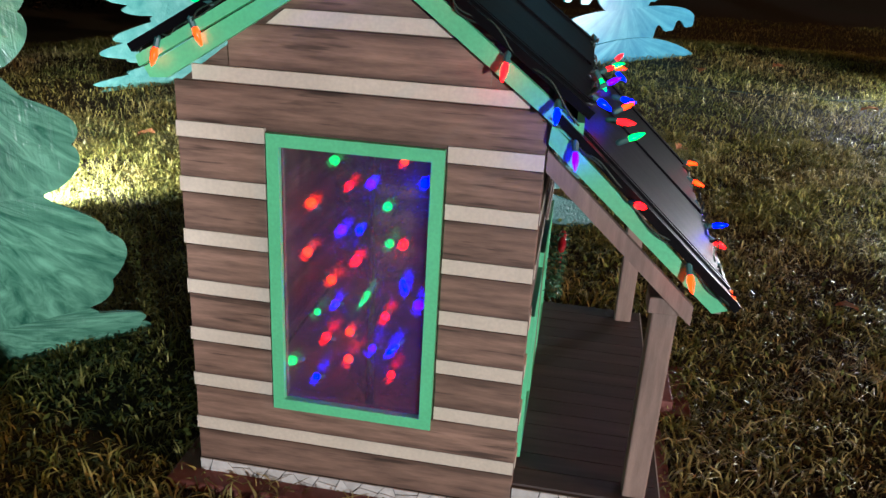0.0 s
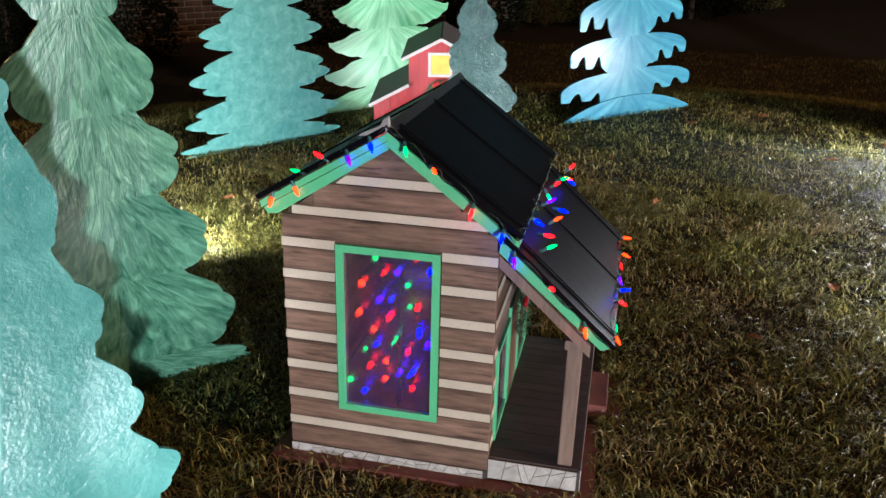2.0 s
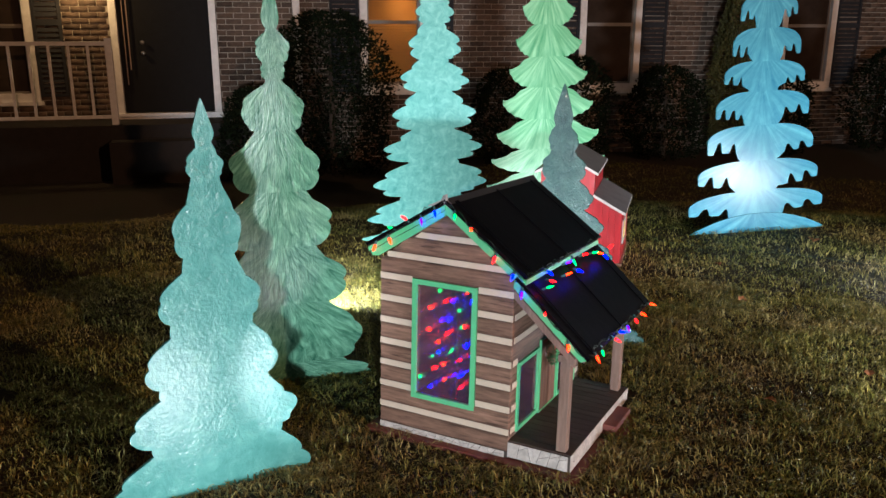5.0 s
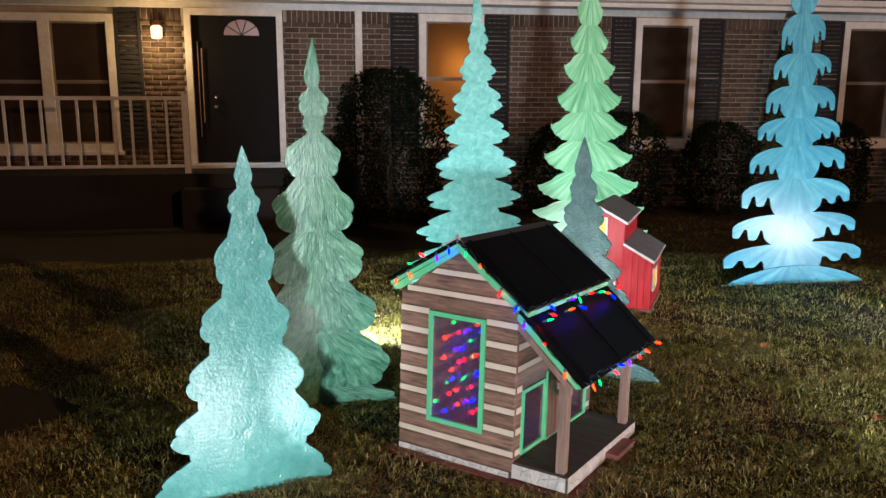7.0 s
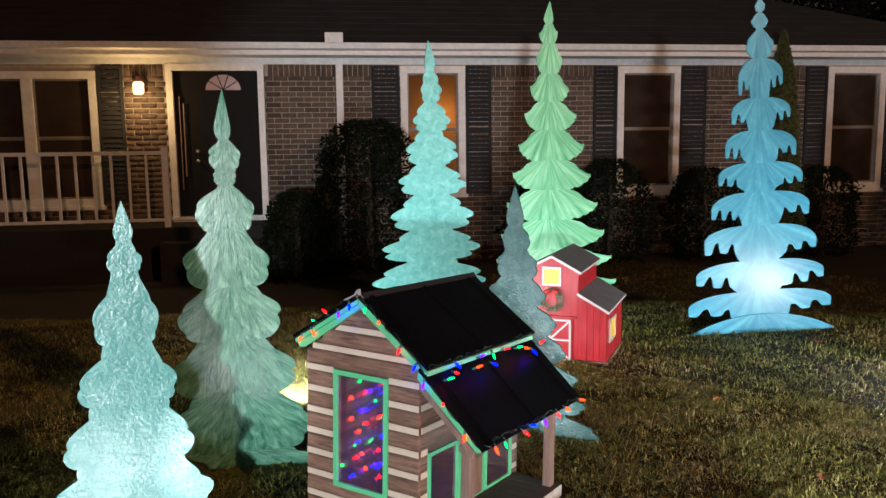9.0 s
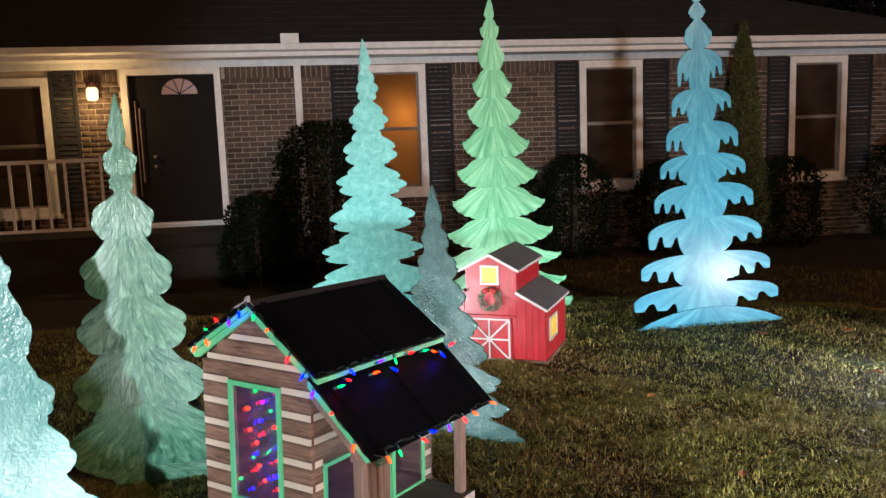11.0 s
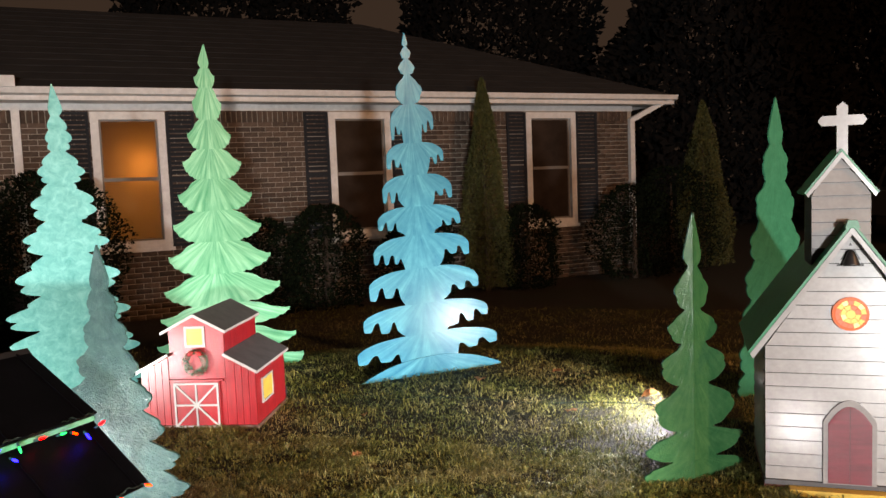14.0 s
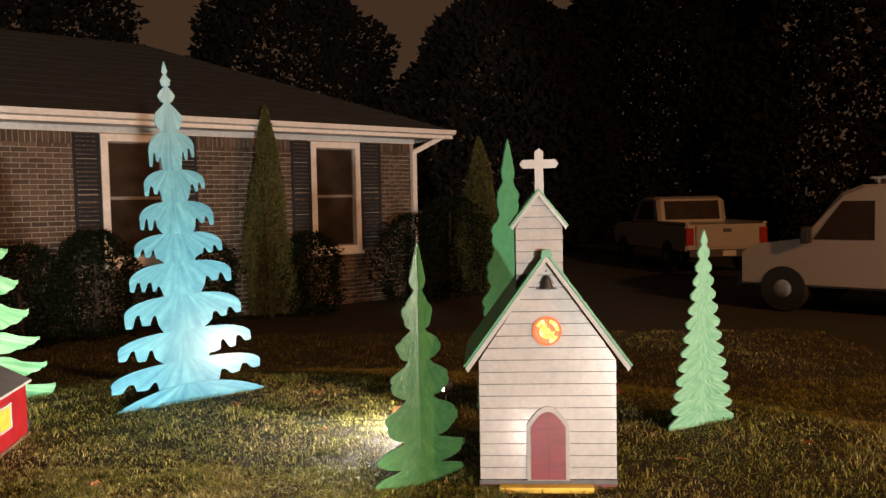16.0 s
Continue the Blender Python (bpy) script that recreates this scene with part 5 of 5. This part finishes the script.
part("fascia", box(E1 - 0.03, E1, OVH + 0.03, 8.4, EZ - 0.17, EZ - 0.005), TRIM, roof)
part("gutter", prism([(0, 0), (0.10, 0.02), (0.12, 0.10), (0.105, 0.10), (0.09, 0.03), (0, 0.015)], E0, E1, ), TRIM, roof, m=Matrix(((0, 1, 0, 0), (-1, 0, 0, OVH), (0, 0, 1, EZ - 0.11), (0, 0, 0, 1))))
part("soffit", box(E0, E1 - 0.03, OVH + 0.03, 0.0, EZ - 0.17, EZ - 0.15), TRIM, roof)
part("frieze", box(HL, -0.2, -0.025, 0.0, HTOP - 0.02, EZ - 0.17), TRIM, roof)
part("gutter_box", box(-10.55, -10.30, OVH - 0.16, OVH, EZ - 0.02, EZ + 0.12), TRIM, roof)
bm = bmesh.new()
bar((E1 - 0.12, OVH - 0.04, EZ - 0.06), (-0.24, -0.05, EZ - 0.42), 0.09, 0.07, bm)
part("downspout_elbow", bm, TRIM, roof)
part("corner_downspout", box(-0.30, -0.20, -0.09, -0.01, 0.1, EZ - 0.40), TRIM, roof)

# ---- shrubs ----


def leafy(name, at, size, count, leaf, material, label, category, shape, seed, hm=True):
    """A shrub: a stem and a crown of many small leaves."""
    r = np.random.default_rng(seed)
    p = (HM @ Vector(at)) if hm else Vector(at)
    p.z += LOW
    bush = thing(name, Matrix.Translation(p), label, category)
    part("trunk", lathe([(0.05, 0.0), (0.035, size[1] * 0.5), (0.01, size[1] * 0.85)], 7), BARK, bush)
    z = r.uniform(0.02, 1, count)
    if shape == "cone":
        prof = np.minimum(1, (1 - z) * 1.5) ** 0.75
    else:
        prof = np.sqrt(np.clip(1 - (2 * z - 0.9) ** 2 / 1.3, 0, 1))
    a = r.uniform(0, 2 * np.pi, count)
    lumps = 1 + 0.16 * np.sin(3 * a + 9 * z) + 0.10 * np.sin(7 * a - 15 * z)
    rad = size[0] * prof * lumps * r.uniform(0.55, 1.05, count) ** 0.5
    c = np.column_stack([rad * np.cos(a), rad * np.sin(a), z * size[1]])
    d = r.normal(0, 1, (count, 3)) + np.column_stack([np.cos(a), np.sin(a), np.full(count, 1.6 if shape == "cone" else 0.4)])
    d /= np.linalg.norm(d, axis=1)[:, None]
    s = np.cross(d, r.normal(0, 1, (count, 3)))
    s /= np.linalg.norm(s, axis=1)[:, None]
    ln = leaf * r.uniform(0.6, 1.3, (count, 1))
    v = np.stack([c, c + d * ln * 0.5 + s * ln * 0.28, c + d * ln, c + d * ln * 0.5 - s * ln * 0.28], 1).reshape(-1, 3)
    f = np.arange(count * 4).reshape(-1, 4)
    from_arrays("crown", v, f, material, bush)


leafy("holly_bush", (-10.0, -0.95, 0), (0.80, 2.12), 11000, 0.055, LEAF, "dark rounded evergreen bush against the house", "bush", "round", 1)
leafy("arborvitae", (-3.66, -0.60, 0), (0.36, 3.42), 30000, 0.036, THUJA, "tall narrow arborvitae beside the house", "conifer", "cone", 2)
leafy("arborvitae", (1.00, -0.55, 0), (0.46, 3.1), 30000, 0.036, THUJA, "tall narrow arborvitae past the house corner", "conifer", "cone", 3)
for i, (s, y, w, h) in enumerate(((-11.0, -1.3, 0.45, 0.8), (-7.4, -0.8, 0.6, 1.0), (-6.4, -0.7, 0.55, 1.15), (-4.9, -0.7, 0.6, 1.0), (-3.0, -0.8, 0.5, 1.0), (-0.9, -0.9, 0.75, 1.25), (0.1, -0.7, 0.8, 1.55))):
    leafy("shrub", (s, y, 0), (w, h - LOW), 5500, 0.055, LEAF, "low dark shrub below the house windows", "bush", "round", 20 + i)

# ---- driveway vehicles ----


def wheel(parent, x, y, r, m=None):
    tyre = part("wheel", lathe([(r * 0.6, -0.10), (r * 0.94, -0.10), (r, -0.05), (r, 0.05), (r * 0.94, 0.10), (r * 0.6, 0.10)], 28, m=pose(x, y, r, 90)), RUBBER, parent)
    part("rim", lathe([(r * 0.2, -0.108), (r * 0.58, -0.09), (r * 0.6, 0.09), (r * 0.2, 0.108)], 20, m=pose(x, y, r, 90)), CHROME, tyre)


def shell(points, y0, y1, parent, name, material, inset=0.06, label=""):
    """A side outline drawn across, with its edges rounded inwards."""
    bm = bmesh.new()
    rows = []
    for y, k in ((y0, inset), (y0 + inset, 0), (y1 - inset, 0), (y1, inset)):
        cx = sum(p[0] for p in points) / len(points)
        cz = sum(p[1] for p in points) / len(points)
        rows.append([bm.verts.new((x + (k if x < cx else -k) * 0.6, y, z + (k * 0.5 if z < cz else -k * 0.5))) for x, z in points])
    n = len(points)
    for a, b in zip(rows, rows[1:]):
        for i in range(n):
            bm.faces.new((a[i], a[(i + 1) % n], b[(i + 1) % n], b[i]))
    bm.faces.new(rows[0][::-1])
    bm.faces.new(rows[-1])
    return part(name, bm, material, parent, label)


truck = thing("pickup_truck", pose(8.05, 18.8, LOW, 0, 0, 98), "white pickup truck parked on the dark driveway", "truck")
shell([(0.0, 0.55), (5.6, 0.50), (5.6, 1.05), (5.3, 1.14), (3.9, 1.18), (2.0, 1.20), (0.02, 1.20)], -0.98, 0.98, truck, "body", CARWHITE)
shell([(2.0, 1.18), (4.15, 1.16), (3.55, 1.80), (3.3, 1.86), (2.35, 1.86), (2.15, 1.80)], -0.90, 0.90, truck, "cab", CARWHITE, 0.10)
part("rear_window", bar((2.005, 0, 1.27), (2.115, 0, 1.74), 1.42, 0.03, up=(-1, 0, 0.24)), DARKGLASS, truck)
for s in (-1, 1):
    part("side_window", prism([(2.35, 1.27), (3.75, 1.25), (3.35, 1.74), (2.45, 1.76)], s * 0.895 - 0.01, s * 0.895 + 0.01), DARKGLASS, truck)
    part("tail_lamp", box(-0.012, 0.03, s * 0.88 - 0.09, s * 0.88 + 0.09, 0.72, 1.12), TAILRED, truck)
    part("bed_rail", box(0.02, 2.0, s * 0.93 - 0.05, s * 0.93 + 0.05, 1.20, 1.25), CARWHITE, truck)
    wheel(truck, 1.15, s * 0.92, 0.40)
    wheel(truck, 4.65, s * 0.92, 0.40)
gate = part("tailgate", box(-0.025, 0.0, -0.74, 0.74, 0.66, 1.19, bevel=0.01), CARWHITE, truck)
part("gate_handle", box(-0.035, -0.025, -0.10, 0.10, 1.02, 1.10), DARKTRIM_AND_SHADE, gate)
part("bumper", box(-0.14, 0.0, -0.95, 0.95, 0.44, 0.62, bevel=0.02), DARKTRIM_AND_SHADE, truck)
part("plate", box(-0.15, -0.14, -0.16, 0.16, 0.47, 0.60), CHROME, truck)

van = thing("work_van", pose(7.30, 14.0, LOW, 0, 0, -42), "white work van with dark triangle mark and roof rack", "van")
shell([(0.0, 0.40), (0.0, 0.88), (0.18, 1.02), (0.95, 1.12), (1.55, 1.86), (1.85, 1.98), (5.3, 1.98), (5.4, 1.85), (5.4, 0.42)], -0.98, 0.98, van, "body", CARWHITE, 0.09)
for s in (-1, 1):
    part("side_window", prism([(1.18, 1.16), (2.05, 1.16), (2.05, 1.74), (1.60, 1.74)], s * 0.985 - 0.008, s * 0.985 + 0.008), DARKGLASS, van)
    part("mirror", box(1.05, 1.17, s * 1.10 - 0.08, s * 1.10 + 0.08, 1.10, 1.36, bevel=0.02), DARKTRIM_AND_SHADE, van)
    wheel(van, 0.72, s * 0.90, 0.37)
    wheel(van, 4.3, s * 0.90, 0.37)
    for p, q in (((2.55, 1.22), (3.2, 1.80)), ((3.2, 1.80), (3.85, 1.22))):
        bm = bmesh.new()
        bar((p[0], s * 0.992, p[1]), (q[0], s * 0.992, q[1]), 0.045, 0.006, bm)
        part("mark_bar", bm, DARKTRIM_AND_SHADE, van)
    for x, w, z in ((2.5, 0.5, 1.06), (3.3, 0.45, 1.06), (2.55, 0.42, 0.98), (3.32, 0.32, 0.98), (2.6, 0.85, 0.80)):
        part("lettering_bar", box(x, x + w, s * 0.99 - 0.003, s * 0.99 + 0.003, z, z + 0.045), DARKTRIM_AND_SHADE, van)
part("windscreen", prism([(-0.78, 0), (0.78, 0), (0.68, 0.86), (-0.68, 0.86)], -0.012, 0.012), DARKGLASS, van, m=Matrix.Translation((1.02, 0, 1.16)) @ Matrix.Rotation(-math.pi / 2, 4, "Z") @ Matrix.Rotation(-radians(37), 4, "X"))
part("bumper", box(-0.08, 0.0, -0.92, 0.92, 0.36, 0.56, bevel=0.02), DARKTRIM_AND_SHADE, van)
for s in (-0.7, 0.7):
    part("rack_rail", box(1.9, 5.2, s - 0.02, s + 0.02, 2.06, 2.10), CHROME, van)
for x in (2.0, 3.5, 5.0):
    part("rack_foot", box(x, x + 0.04, -0.72, 0.72, 1.98, 2.06), CHROME, van)

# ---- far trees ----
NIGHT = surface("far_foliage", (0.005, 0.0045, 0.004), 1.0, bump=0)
rt = random.Random(4)
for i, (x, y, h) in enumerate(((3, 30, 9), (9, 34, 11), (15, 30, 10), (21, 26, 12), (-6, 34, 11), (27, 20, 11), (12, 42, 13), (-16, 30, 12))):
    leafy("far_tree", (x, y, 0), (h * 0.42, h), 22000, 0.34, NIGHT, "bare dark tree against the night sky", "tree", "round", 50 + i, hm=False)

# ---- fallen leaves and cord ----
DRYLEAF = surface("dry_leaf", (0.26, 0.10, 0.035), 0.7, scale=40, contrast=0.4, spread=0.3)


def fallen_leaf(x, y, size, turn, seed):
    """A curled dead leaf with a lobed rim."""
    r = random.Random(seed)
    bm = bmesh.new()
    mid = [bm.verts.new((0, size * (t - 0.5), size * 0.12 * math.sin(t * 3.1))) for t in (0, 0.25, 0.5, 0.75, 1.0)]
    for s in (-1, 1):
        rim = [bm.verts.new((s * size * w * r.uniform(0.8, 1.15), size * (t - 0.5), size * (0.10 + 0.25 * w) * r.uniform(0.7, 1.3))) for t, w in ((0.1, 0.12), (0.3, 0.40), (0.5, 0.30), (0.72, 0.36), (0.95, 0.08))]
        for i in range(4):
            bm.faces.new((mid[i], mid[i + 1], rim[i + 1], rim[i]))
    ob = link("fallen_leaf", bm, DRYLEAF, m=pose(x, y, float(lawn(x, y)) + 0.014, r.uniform(-15, 15), r.uniform(-15, 15), turn))
    tagged(ob, "curled brown dead leaf lying on the lawn", "leaf", "fallen leaves")


for i, (x, y, size) in enumerate(((0.69, 5.57, 0.11), (1.45, 4.9, 0.09), (1.9, 5.35, 0.12), (0.45, 3.9, 0.07), (1.1, 3.1, 0.06), (0.75, 2.6, 0.06), (-1.6, 3.4, 0.08), (1.55, 2.9, 0.06), (0.2, 4.6, 0.07), (3.6, 4.3, 0.08), (4.4, 4.6, 0.09), (3.5, 5.9, 0.10), (-1.75, 1.75, 0.14), (4.9, 6.2, 0.10), (1.2, 5.9, 0.08), (-2.6, 3.1, 0.09))):
    fallen_leaf(x, y, size, 47 * i, i)
cord = thing("extension_cord", Matrix.Identity(4), "thin dark extension cord lying across the grass", "cord")
cable(cord, [(2.25, 5.25, 0.012), (2.0, 5.10, 0.020), (1.6, 5.16, 0.016), (1.2, 5.02, 0.014), (0.7, 5.15, 0.010), (0.1, 5.0, 0.008), (-0.5, 5.1, 0.008)], "cord_line", 0.0028)

# ---- bricks of the house front ----
for a, b, z0, z1 in single:
    ob = new("brick", full)
    ob.parent = wall
    ob.location = (a, random.uniform(-0.003, 0.004), z0)
